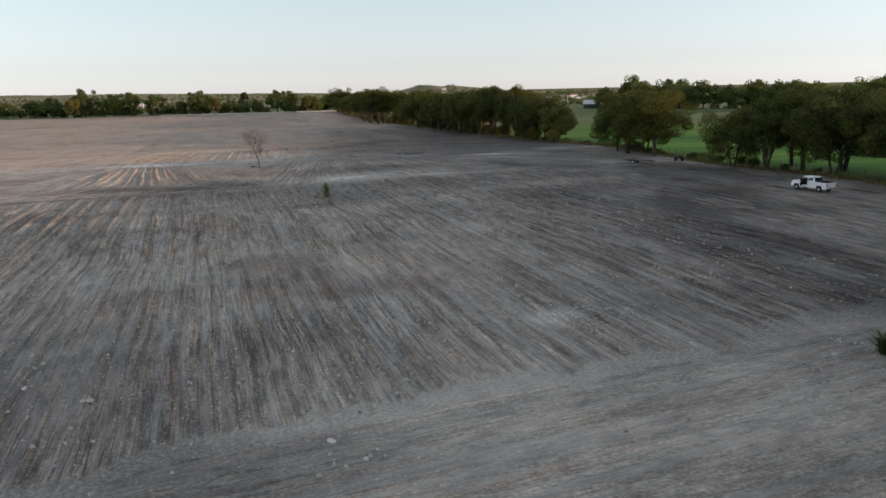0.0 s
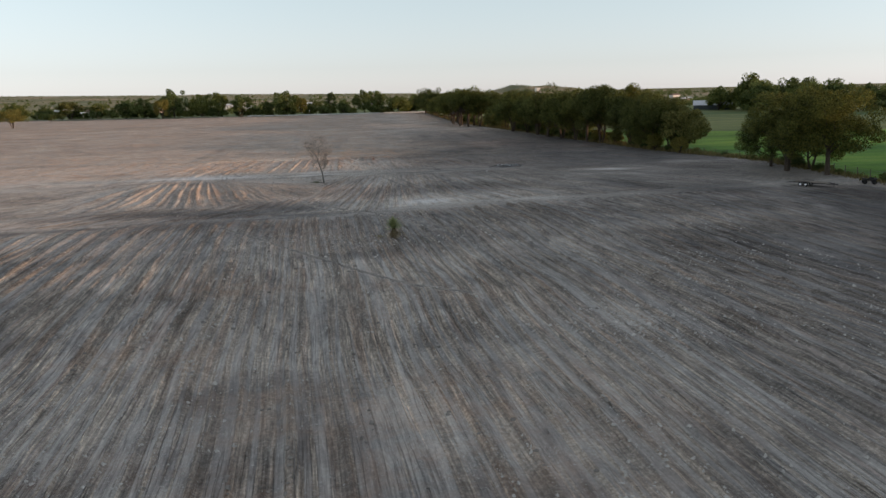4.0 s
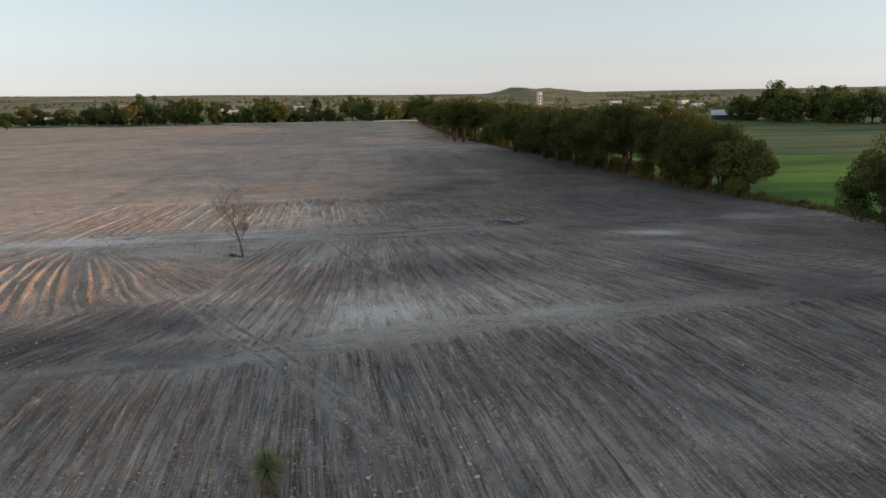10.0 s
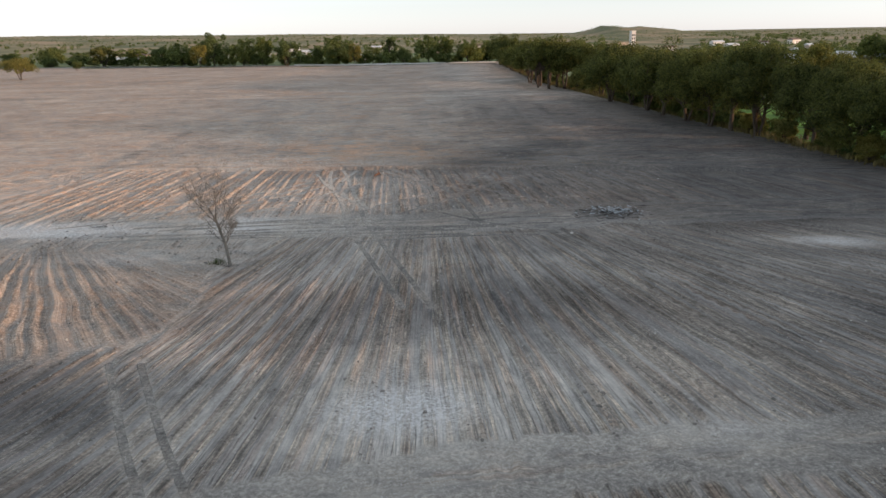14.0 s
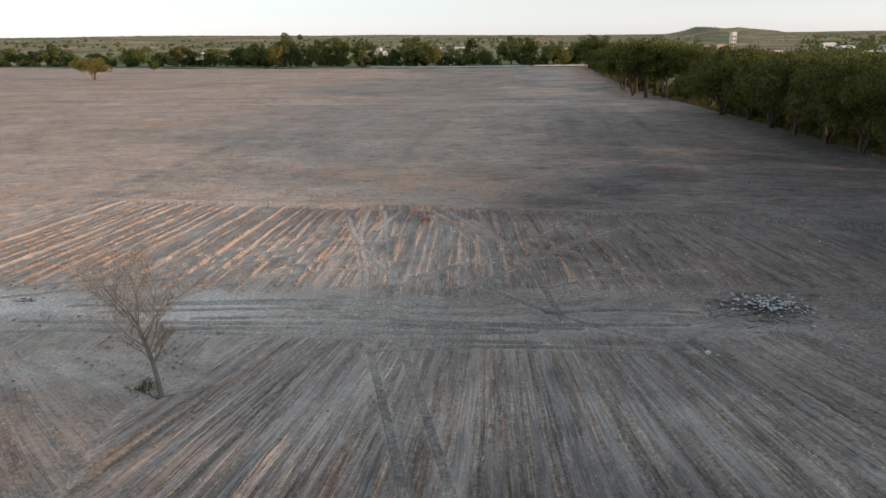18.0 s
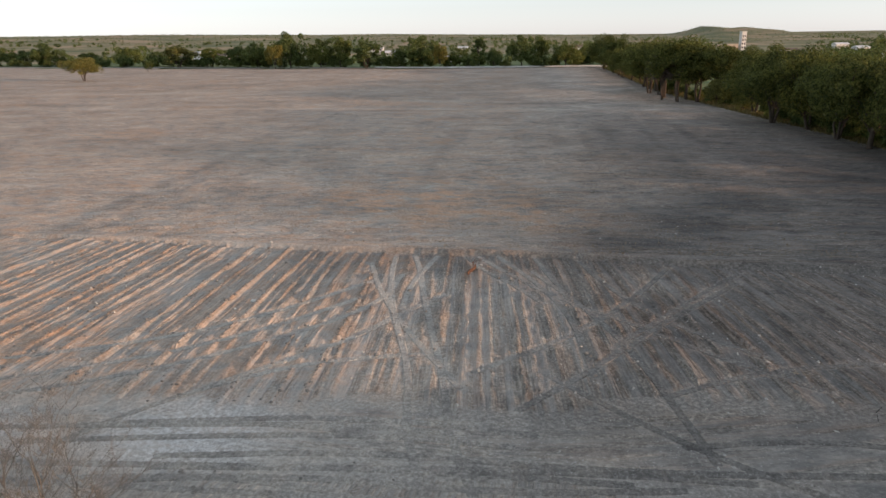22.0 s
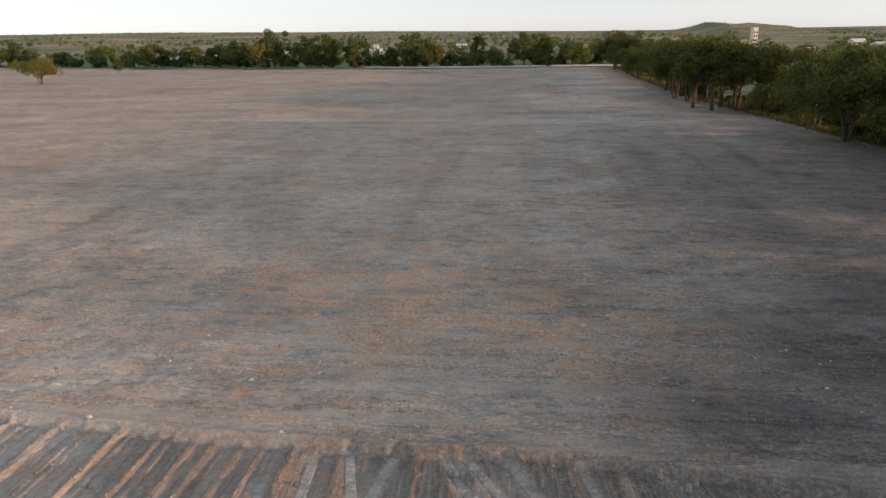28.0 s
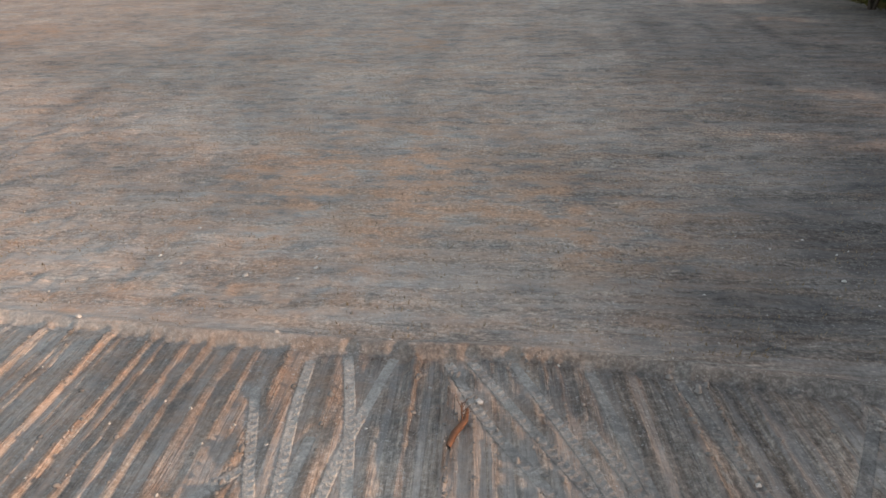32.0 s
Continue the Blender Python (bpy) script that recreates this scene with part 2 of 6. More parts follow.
    h = math_node(nt, "ADD", math_node(nt, "ADD", furrows, math_node(nt, "MULTIPLY", math_node(nt, "MULTIPLY", math_node(nt, "SUBTRACT", fine, 0.5), rough_), 0.45)), math_node(nt, "ADD", math_node(nt, "MULTIPLY", mid, 0.5), math_node(nt, "MULTIPLY", math_node(nt, "MULTIPLY", math_node(nt, "SUBTRACT", streak, 0.5), off_seam), 0.75)))
    bp = add(nt, "ShaderNodeBump", Strength=1.0, Distance=0.21)
    nt.links.new(h, bp.inputs["Height"])
    nt.links.new(bp.outputs[0], b.inputs["Normal"])
    return m


def field_material(name, stops, stretch=(1, 1, 1), scale=0.05, fine=1.6):
    m, nt, b = nodes_of(name)
    pos = nt.nodes.new("ShaderNodeNewGeometry").outputs["Position"]
    n1 = noise_of(nt, pos, scale, 5, 0.6, stretch)
    n2 = noise_of(nt, pos, fine, 5, 0.7)
    col = ramp(nt, n1, stops)
    col = mixc(nt, 0.7, col, ramp(nt, n2, [(0.25, (0.5, 0.5, 0.5)), (0.75, (1.3, 1.3, 1.3))]), "MULTIPLY")
    nt.links.new(col, b.inputs["Base Color"])
    b.inputs["Roughness"].default_value = 0.9
    b.inputs["Specular IOR Level"].default_value = 0.2
    bp = add(nt, "ShaderNodeBump", Strength=0.6, Distance=0.2)
    nt.links.new(n2, bp.inputs["Height"])
    nt.links.new(bp.outputs[0], b.inputs["Normal"])
    return m


def leaf_material(name, dark, light, translucent=0.25):
    m, nt, b = nodes_of(name)
    isl = nt.nodes.new("ShaderNodeNewGeometry").outputs["Random Per Island"]
    oi = nt.nodes.new("ShaderNodeObjectInfo").outputs["Random"]
    co = nt.nodes.new("ShaderNodeTexCoord").outputs["Object"]
    n1 = noise_of(nt, co, 0.35, 2)
    col = mixc(nt, ramp(nt, math_node(nt, "ADD", math_node(nt, "MULTIPLY", isl, 0.5), math_node(nt, "MULTIPLY", n1, 0.5)), [(0.3, (0, 0, 0)), (0.75, (1, 1, 1))]), dark, light)
    col = mixc(nt, 1.0, col, ramp(nt, oi, [(0, (0.75, 0.8, 0.85)), (0.6, (1.0, 1.0, 1.0)), (1, (1.15, 1.05, 0.88))]), "MULTIPLY")
    nt.links.new(col, b.inputs["Base Color"])
    b.inputs["Roughness"].default_value = 0.75
    b.inputs["Specular IOR Level"].default_value = 0.2
    tr = nt.nodes.new("ShaderNodeBsdfTranslucent")
    nt.links.new(col, tr.inputs[0])
    mx = nt.nodes.new("ShaderNodeMixShader")
    mx.inputs[0].default_value = translucent
    nt.links.new(b.outputs[0], mx.inputs[1])
    nt.links.new(tr.outputs[0], mx.inputs[2])
    nt.links.new(mx.outputs[0], nt.nodes["Material Output"].inputs[0])
    return m


SOIL = soil_material()
GREEN = field_material("green_crop", [(0.34, (0.042, 0.115, 0.010)), (0.5, (0.088, 0.20, 0.017)), (0.64, (0.155, 0.265, 0.03))], (0.25, 1, 1), 0.09)
PASTURE = field_material("dry_pasture", [(0.34, (0.055, 0.092, 0.028)), (0.5, (0.112, 0.148, 0.048)), (0.64, (0.175, 0.19, 0.078))], (0.2, 1, 1), 0.06)
SCRUB = field_material("scrub_land", [(0.34, (0.10, 0.118, 0.05)), (0.5, (0.195, 0.18, 0.092)), (0.64, (0.33, 0.24, 0.145))], (1, 1, 1), 0.012, 0.10)
BARK = mat("bark", (0.06, 0.047, 0.037), (0.12, 0.095, 0.075), 0.95, 2.0, 14.0, bump=0.6, spec=0.1)
GREY_BARK = mat("grey_bark", (0.14, 0.132, 0.118), (0.26, 0.246, 0.222), 0.95, 2.0, 14.0, bump=0.5, spec=0.1)
LEAF = leaf_material("tree_leaves", (0.050, 0.066, 0.020), (0.190, 0.195, 0.050), 0.5)
LEAF_FAR = leaf_material("far_tree_leaves", (0.066, 0.094, 0.030), (0.20, 0.23, 0.068), 0.4)
LEAF_GOLD = leaf_material("yellowing_leaves", (0.11, 0.115, 0.034), (0.26, 0.24, 0.07), 0.4)
LEAF_BROWN = leaf_material("withered_leaves", (0.075, 0.06, 0.05), (0.17, 0.135, 0.11), 0.3)
DRY_GRASS = leaf_material("dry_grass", (0.10, 0.09, 0.038), (0.25, 0.21, 0.09))
STRAW = leaf_material("straw", (0.26, 0.185, 0.11), (0.44, 0.32, 0.19))
WEED = leaf_material("green_weeds", (0.045, 0.07, 0.018), (0.10, 0.12, 0.035))
YUCCA_LEAF = leaf_material("yucca_blades", (0.25, 0.29, 0.12), (0.46, 0.48, 0.23), 0.35)
YUCCA_DRY = leaf_material("dead_yucca_blades", (0.24, 0.19, 0.11), (0.42, 0.34, 0.21), 0.35)
STONE = mat("limestone", (0.55, 0.52, 0.47), (0.78, 0.75, 0.69), 0.9, 2.5, 20.0, bump=0.5, per_object=0.25)
CLOD = mat("clay_clods", (0.17, 0.158, 0.142), (0.34, 0.312, 0.28), 0.97, 0.6, 12.0, bump=0.5, spec=0.1)
ASH = mat("ash", (0.36, 0.40, 0.42), (0.62, 0.67, 0.69), 0.95, 2.0, 12.0, bump=0.4, spec=0.1)
CHAR = mat("charred_wood", (0.012, 0.011, 0.011), (0.045, 0.04, 0.037), 0.9, 3.0, 20.0, bump=0.5)
DEADWOOD = mat("bleached_wood", (0.30, 0.25, 0.19), (0.46, 0.39, 0.30), 0.9, 3.0, 18.0, bump=0.4)
REDWOOD = mat("rotten_red_wood", (0.11, 0.055, 0.033), (0.25, 0.12, 0.065), 0.9, 3.0, 18.0, bump=0.5)
WHITE_PAINT = mat("white_car_paint", (0.86, 0.87, 0.88), (0.91, 0.92, 0.93), 0.28, 1.0, 40.0, bump=0.0, spec=0.5)
BLACK = mat("black_rubber", (0.012, 0.012, 0.012), (0.03, 0.029, 0.028), 0.85, 4.0, 30.0, bump=0.2)
DARK_METAL = mat("dark_steel", (0.03, 0.03, 0.032), (0.07, 0.066, 0.06), 0.55, 3.0, 30.0, metal=0.5, bump=0.1)
RIM = mat("silver_rim", (0.45, 0.45, 0.46), (0.60, 0.60, 0.61), 0.35, 4.0, 30.0, metal=0.8, bump=0.0)
RED_LENS = mat("red_lens", (0.30, 0.01, 0.01), (0.45, 0.02, 0.015), 0.2, 4.0, 30.0, bump=0.0, spec=0.5)
PLANK = mat("weathered_planks", (0.20, 0.165, 0.125), (0.32, 0.28, 0.23), 0.9, 2.0, 16.0, bump=0.4, per_object=0.3)
POST_WOOD = mat("fence_wood", (0.12, 0.10, 0.08), (0.22, 0.19, 0.155), 0.95, 2.0, 18.0, bump=0.4)
WIRE = mat("wire", (0.20, 0.19, 0.18), (0.30, 0.28, 0.26), 0.5, 2.0, 18.0, metal=0.7, bump=0.0)
ROOF_METAL = mat("pale_roof_metal", (0.55, 0.57, 0.58), (0.68, 0.70, 0.71), 0.45, 0.3, 3.0, bump=0.05)
BARN_WALL = mat("dark_barn_wall", (0.05, 0.06, 0.065), (0.09, 0.10, 0.105), 0.8, 0.4, 4.0, bump=0.1)
WHITE_WALL = mat("white_render", (0.66, 0.64, 0.60), (0.78, 0.76, 0.72), 0.85, 0.4, 5.0, bump=0.1)
TAN_WALL = mat("tan_wall", (0.38, 0.31, 0.24), (0.50, 0.42, 0.33), 0.85, 0.4, 5.0, bump=0.1)
ROOF_DARK = mat("brown_roof", (0.13, 0.09, 0.075), (0.22, 0.16, 0.13), 0.85, 0.5, 6.0, bump=0.2)
GRAVEL = field_material("pale_gravel", [(0.3, (0.33, 0.31, 0.28)), (0.7, (0.48, 0.45, 0.41))], (1, 1, 1), 0.3, 6.0)
OPENING = mat("dark_opening", (0.012, 0.013, 0.015), (0.025, 0.026, 0.028), 0.3, 1.0, 8.0, bump=0.0, spec=0.5)
m_glass, nt_g, b_g = nodes_of("window_glass")
b_g.inputs["Base Color"].default_value = (0.02, 0.025, 0.03, 1)
b_g.inputs["Roughness"].default_value = 0.06
b_g.inputs["Specular IOR Level"].default_value = 0.6
GLASS = m_glass


# ---- ground shape ----
def hash2(i, j, s):
    v = np.sin(i * 127.1 + j * 311.7 + s * 74.7) * 43758.5453
    return v - np.floor(v)


def vnoise(x, y, s=0):
    i, j = np.floor(x), np.floor(y)
    f, g = x - i, y - j
    f, g = f * f * (3 - 2 * f), g * g * (3 - 2 * g)
    return (hash2(i, j, s) * (1 - f) + hash2(i + 1, j, s) * f) * (1 - g) + (hash2(i, j + 1, s) * (1 - f) + hash2(i + 1, j + 1, s) * f) * g


def fbm(x, y, s=0, n=3):
    return sum(vnoise(x * 2 ** k, y * 2 ** k, s + k) / 2 ** k for k in range(n)) / (2 - 2.0 ** (1 - n))


def step(a, b, v):
    t = np.clip((v - a) / (b - a), 0, 1)
    return t * t * (3 - 2 * t)


def blob(x, y, cx, cy, rx, ry, turn=0.0):
    c, s = math.cos(radians(turn)), math.sin(radians(turn))
    dx, dy = x - cx, y - cy
    return np.exp(-(((dx * c + dy * s) / rx) ** 2 + ((-dx * s + dy * c) / ry) ** 2))


def verge_x(y):
    """The field's edge under the tree row."""
    return np.interp(y, [-200, 95, 106, 120, 150, 163, 174, 185, 203, 214, 235, 262, 284, 300, 345, 371, 394, 433, 475, 510, 700], [86, 86, 84, 82.5, 84, 84.8, 82.5, 79, 76.5, 75.2, 73, 69.7, 67.2, 65, 60.5, 57, 55.5, 54, 53, 52, 46])


def headland_y(x):
    return 30.0 + 0.17 * x + 0.6 * np.sin(x * 0.21)


def cross_y(x):
    return np.interp(x, [-60, -11, -4.6, 6.4, 18, 30, 45, 60, 90], [112, 120.8, 122.3, 124.2, 127.2, 129, 130.4, 132.2, 136])


def edge_y(x):
    return np.interp(x, [-120, -45, -36, -14, -4, 6.5, 13, 18, 26, 36, 52, 90], [214, 206.5, 205, 202.2, 200.9, 200.4, 200.5, 199.7, 198.6, 197.6, 195.2, 190])


def far_y(x):
    return 508.0 + 0.27 * np.maximum(0, -x - 20) * step(-10, -60, x)


def base(x, y):
    """Lie of the land without the plough marks."""
    x, y = np.asarray(x, float), np.asarray(y, float)
    z = 3.3 - 1.2 * blob(x, y, 5, 142, 34, 22) + 0.35 * blob(x, y, 18, 131, 12, 7) - 0.45 * blob(x, y, -4, 133, 14, 6, -12) + 0.6 * blob(x, y, -18, 153, 17, 8) + 0.8 * blob(x, y, -27, 149, 12, 11)
    z = z + 2.3 * step(320, 520, y) * step(220, 40, x)
    z = z + 0.5 * (fbm(x / 45 + 7, y / 45, 3, 2) - 0.5)
    r = np.hypot(x, y)
    far = step(800, 1700, r)
    a = np.degrees(np.arctan2(x, y))
    rise = np.interp(a, [-180, -60, -32, -22, -10, 0, 10, 30, 90, 180], [8, 20, 26, 24, 19, 15, 11, 10, 6, 6]) * (0.8 + 0.4 * fbm(a / 9 + 50, r / 500, 9, 3))
    z = z + far * rise
    z = z + 14 * blob(x, y, 352, 1590, 34, 160) + 12 * blob(x, y, 430, 1575, 46, 160) + 4 * blob(x, y, 400, 1580, 150, 260)
    return z


TRACKS = [
    ((8.1, 200.2), (10.0, 196.1), (12.2, 193.1), (14.5, 189.0)), ((10.8, 200.4), (12.9, 196.0), (14.2, 193.1), (16.2, 187.0), (16.9, 178.0)),
    ((14.0, 200.0), (14.8, 196.4), (15.6, 193.2), (16.6, 188.5)), ((3.8, 200.4), (4.8, 196.3), (5.5, 192.4), (6.8, 185.8), (8.5, 178.1), (9.5, 172.0)),
    ((5.9, 200.4), (5.2, 196.4), (4.6, 192.0), (4.8, 187.0)), ((9.0, 200.4), (14.9, 190.7), (20.4, 185.5), (24.7, 180.6), (29.0, 177.0)),
    ((-22.0, 171.0), (-10.0, 175.8), (-2.2, 181.6), (3.2, 188.4), (3.6, 195.3)), ((-23.0, 173.0), (-10.5, 177.8), (-3.4, 183.2), (1.4, 189.4)),
    ((29.8, 197.0), (26.6, 193.1), (20.1, 184.3), (18.4, 182.1)),  ((-11.1, 115.8), (-4.5, 105.0), (4.2, 91.2), (9.1, 84.4), (13.4, 81.6)),
    ((-1.7, 141.3), (3.6, 131.0), (6.2, 126.6), (10.3, 117.8), (13.5, 110.8), (16.1, 105.6)), ((-3.7, 141.4), (1.4, 131.3), (4.2, 126.6), (8.5, 118.0), (11.8, 111.5), (14.6, 106.0)),
    ((9.5, 172.0), (11.6, 165.0), (14.2, 157.0), (16.6, 149.0)), ((7.4, 172.0), (9.5, 165.0), (12.1, 157.0), (14.5, 149.0)), ((2.3, 200.0), (2.6, 195.6), (4.0, 187.5), (6.6, 178.5), (7.4, 172.0)),
    ((-9.5, 168.8), (-6.5, 173.1), (-2.7, 176.5), (1.1, 178.9), (7.5, 180.5)), ((-4.4, 175.1), (-0.9, 178.7), (2.4, 182.1), (4.5, 186.0), (7.5, 190.7)), ((13.7, 196.4), (17.0, 189.0), (19.0, 183.4), (20.4, 176.4), (21.5, 170.0)), ((29.1, 194.7), (22.2, 186.4), (17.2, 179.4), (12.5, 174.0)), ((14.0, 178.5), (21.0, 171.0), (29.0, 166.0)), ((0.5, 198.0), (2.5, 191.0), (5.5, 184.0), (9.8, 176.0)), ((17.5, 199.6), (19.5, 192.0), (22.5, 186.0), (27.0, 181.0)), ((24.5, 198.0), (21.0, 191.0), (16.5, 184.0), (10.0, 178.0)),
    ((-9.0, 166.5), (2.0, 168.2), (12.0, 167.6), (20.0, 168.4)), ((-4.0, 169.0), (6.0, 170.2), (17.0, 169.4), (30.0, 170.0)), ((-7.0, 171.6), (5.0, 173.2), (14.0, 172.0)), ((9.0, 165.0), (18.0, 166.4), (27.0, 166.0)), ((20.0, 171.5), (26.0, 172.6), (31.0, 172.0)),
    ((-18.0, 178.0), (-9.0, 181.5), (-3.0, 187.0), (1.8, 193.5)), ((20.0, 176.0), (26.0, 179.5), (33.0, 181.0)),
]


# passes of a machine to and fro over the turning strip
for k in range(7):
    x0, y0 = -16 + 17 * hash2(k, 3, 5), 165.5 + 0.9 * k + 0.6 * hash2(k, 5, 5)
    x1, lift = x0 + 16 + 18 * hash2(k, 7, 5), 2.2 * hash2(k, 9, 5)
    TRACKS.append(((x0, y0), (x0 * 0.7 + x1 * 0.3, y0 + 0.5 * lift), (x0 * 0.3 + x1 * 0.7, y0 + lift), (x1, y0 + 0.7 * lift)))


def spread(line, gap):
    """Even points along a smoothed line."""
    p = np.array(line, float)
    for _ in range(3):
        q = [p[0]]
        for a, c in zip(p[:-1], p[1:]):
            q += [0.75 * a + 0.25 * c, 0.25 * a + 0.75 * c]
        p = np.array(q + [p[-1]])
    d = np.concatenate([[0], np.cumsum(np.hypot(*np.diff(p, axis=0).T))])
    keep = np.concatenate([[True], np.diff(d) > 1e-6])
    p, d = p[keep], d[keep]
    s = np.arange(0, d[-1], gap)
    return np.stack([np.interp(s, d, p[:, 0]), np.interp(s, d, p[:, 1])], 1)


TRACK_POINTS = [spread(line, 0.06) for line in TRACKS]


def track_mask(x, y):
    """1 on the wheel tracks, 0 away from them."""
    m = np.zeros(np.shape(x))
    for line in TRACK_POINTS:
        lo, hi = line.min(0) - 1.0, line.max(0) + 1.0
        idx = np.nonzero((x > lo[0]) & (x < hi[0]) & (y > lo[1]) & (y < hi[1]))
        if not len(idx[0]):
            continue
        px, py = x[idx], y[idx]
        best = np.full(len(px), 9.0)
        for a, c in line[::6]:
            np.minimum(best, (px - a) ** 2 + (py - c) ** 2, out=best)
        m[idx] = np.maximum(m[idx], 1 - step(0.26, 0.5, np.sqrt(best)))
    return m


def ridges(u, along, gap, width, seed, least=0.15):
    """Rows of uneven ridges: the height 0 to 1 over the coordinate u across them."""
    v = u / gap
    h = np.zeros(np.shape(u))
    for d in (-1, 0, 1):
        k = np.floor(v) + d
        c = k + 0.5 + 0.75 * (hash2(k, k * 0, seed) - 0.5) + 0.26 * (vnoise(along / 6.0, k * 3.7, seed + 5) - 0.5)
        a = (0.25 + 0.75 * hash2(k, k * 0 + 7, seed)) * np.clip(least + 1.3 * vnoise(along / 4.5, k * 1.3, seed + 2), 0, 1.15) * (0.8 + 0.4 * vnoise(along / 0.7, k * 2.1, seed + 4))
        w = width / gap * (0.55 + 0.9 * hash2(k, k * 0 + 3, seed)) * (0.8 + 0.4 * vnoise(along / 0.9, k * 5.1, seed + 6))
        h = np.maximum(h, a * np.exp(-((v - c) / w) ** 2))
    return h


def lines(u, v, seed):
    """Uneven fine scratches along the furrows, about -0.5 to 0.5."""
    return (vnoise(u * 1.1, v / 9, seed) + 0.8 * vnoise(u * 2.7, v / 6, seed + 1) + 0.6 * vnoise(u * 5.3, v / 4, seed + 2)) / 2.4 - 0.5


def plough(x, y, full=False):
    """Height of the plough marks, and what they do to the soil: (height, crest, crosswise)."""
    x, y = np.asarray(x, float), np.asarray(y, float)
    wob = 0.8 * (fbm(x / 14, y / 14, 21, 2) - 0.5)
    uA = x + 0.055 * (y - 60) + 0.9 * np.sin((y - 60) / 55.0) + wob
    rA = ridges(uA, y, 1.0, 0.2, 1, 0.3)
    hA = 0.30 * rA + 0.28 * lines(uA, y, 101)
    uB = (x - 15) * 62.0 / np.maximum(205.0 - y, 20.0) + wob
    rB = ridges(uB, y, 1.15, 0.22, 3)
    hB = 0.20 * rB + 0.28 * lines(uB, y, 111)
    uL = (x + 24) * 30.0 / np.maximum(173.0 - y, 10.0) + 1.3 * wob + 1.6 * (fbm(x / 6, y / 6, 33, 2) - 0.5)
    rL = ridges(uL, y, 1.45, 0.33, 5, 0.35)
    hL = (0.5 * rL + 0.14 * lines(uL, y, 121)) * (0.35 + 0.75 * blob(x, y, -20, 149, 15, 9, 10))
    n3 = fbm(x / 6, y / 6, 31, 2) - 0.5
    left = step(-1.2, 1.6, y - 141.5 - 0.45 * (x + 8) + 4 * n3) * step(0.5, -3.5, x + 6 * n3)
    hB = hB * (1 - left) + hL * left
    rB = rB * (1 - left) + rL * left
    uC = (x + 2) * 190.0 / np.maximum(380.0 - y, 60.0) + 0.6 * wob
    rC = np.maximum(ridges(uC, y, 1.3, 0.19, 7, 0.4), 0.75 * ridges(uC + 0.4, y, 0.75, 0.13, 9, 0.1))
    rC = rC * step(42, 22, x)
    hC = 0.27 * rC + 0.10 * lines(uC, y, 131)
    hD = 0.03 * ridges(y + 0.05 * x + 2 * wob, x, 0.62, 0.2, 10) + (0.24 * (vnoise(x / 2.4, y / 1.3, 41) - 0.5) + 0.09 * (vnoise(x / 0.6, y / 0.5, 42) - 0.5) + 0.07 * (vnoise(x / 0.33, y / 0.35, 43) - 0.5)) * step(202, 205, y)
    uH = y - 0.17 * x + wob
    hH = 0.08 * ridges(uH, x, 1.5, 0.4, 11) + 0.14 * lines(uH, x, 141)
    n1 = 1.4 * (fbm(x / 5, y / 5, 51, 2) - 0.5)
    sA = step(-1.6, 2.0, y - headland_y(x) + 2.5 * n1)
    sB = step(-0.8, 1.0, y - cross_y(x) - 1.6 + n1)
    c1 = 168.0 + 2.0 * n1
    sC = step(-1.0, 1.6, y - 174.0 - 0.08 * (x - 10) + 2.2 * n1)
    sD = step(-0.25, 0.25, y - edge_y(x) - 0.25 * n1)
    flatB = step(1.6, 0.0, y - c1)
    road = np.exp(-((y - cross_y(x) + n1) / 2.0) ** 2)
    rightcut = step(48, 62, x) * step(230, 190, y)
    uT = y - 0.08 * x + 1.5 * np.sin(x / 9.0)
    hT = 0.07 * lines(uT, x, 151)
    h = hH * (1 - sA) + hA * sA * (1 - sB) * (1 - 0.6 * road) + hB * sB * (1 - sC) * flatB + hT * sB * (1 - sC) * (1 - flatB) + hC * sC * (1 - sD) + hD * sD
    rough = 0.07 * (fbm(x / 0.9, y / 0.9, 61, 3) - 0.5) * (1 - 0.7 * sB * (1 - sC) * (1 - flatB))
    h = h * (1 - 0.6 * rightcut) + rough
    crest = np.clip(rA * sA * (1 - sB) * (1 - road) + rB * sB * (1 - sC) * flatB + rC * sC * (1 - sD), 0, 1)
    if not full:
        return h, crest, sD
    u, v = np.where(sA < 0.5, uH * 0.8, uA), np.where(sA < 0.5, x * 1.4, y)
    inB = (sB > 0.5) & (sC < 0.5)
    u = np.where(inB, np.where(left > 0.5, uL, uB), u)
    turn = inB & (flatB < 0.5)
    u, v = np.where(turn, uT, u), np.where(turn, x * 2.2, v)
    u = np.where((sC >= 0.5) & (sB > 0.5), uC, u)
    v = np.where((sC >= 0.5), y, v)
    u, v = np.where(sD > 0.5, y * 0.62, u), np.where(sD > 0.5, x * 1.6, v)
    on_road = (road > 0.6) & (sB < 0.9) & (x > 2 + 3 * n1)
    u, v = np.where(on_road, y - 0.085 * x, u), np.where(on_road, x * 1.6, v)
    soft = np.maximum(np.maximum(0.75 * sD, 0.9 * sB * (1 - sC) * np.maximum(1 - flatB, 0.8 * left)), np.maximum(0.5 * sC, np.maximum(road * (sB < 0.9), 0.6 * (1 - sA))))
    return u, v, soft


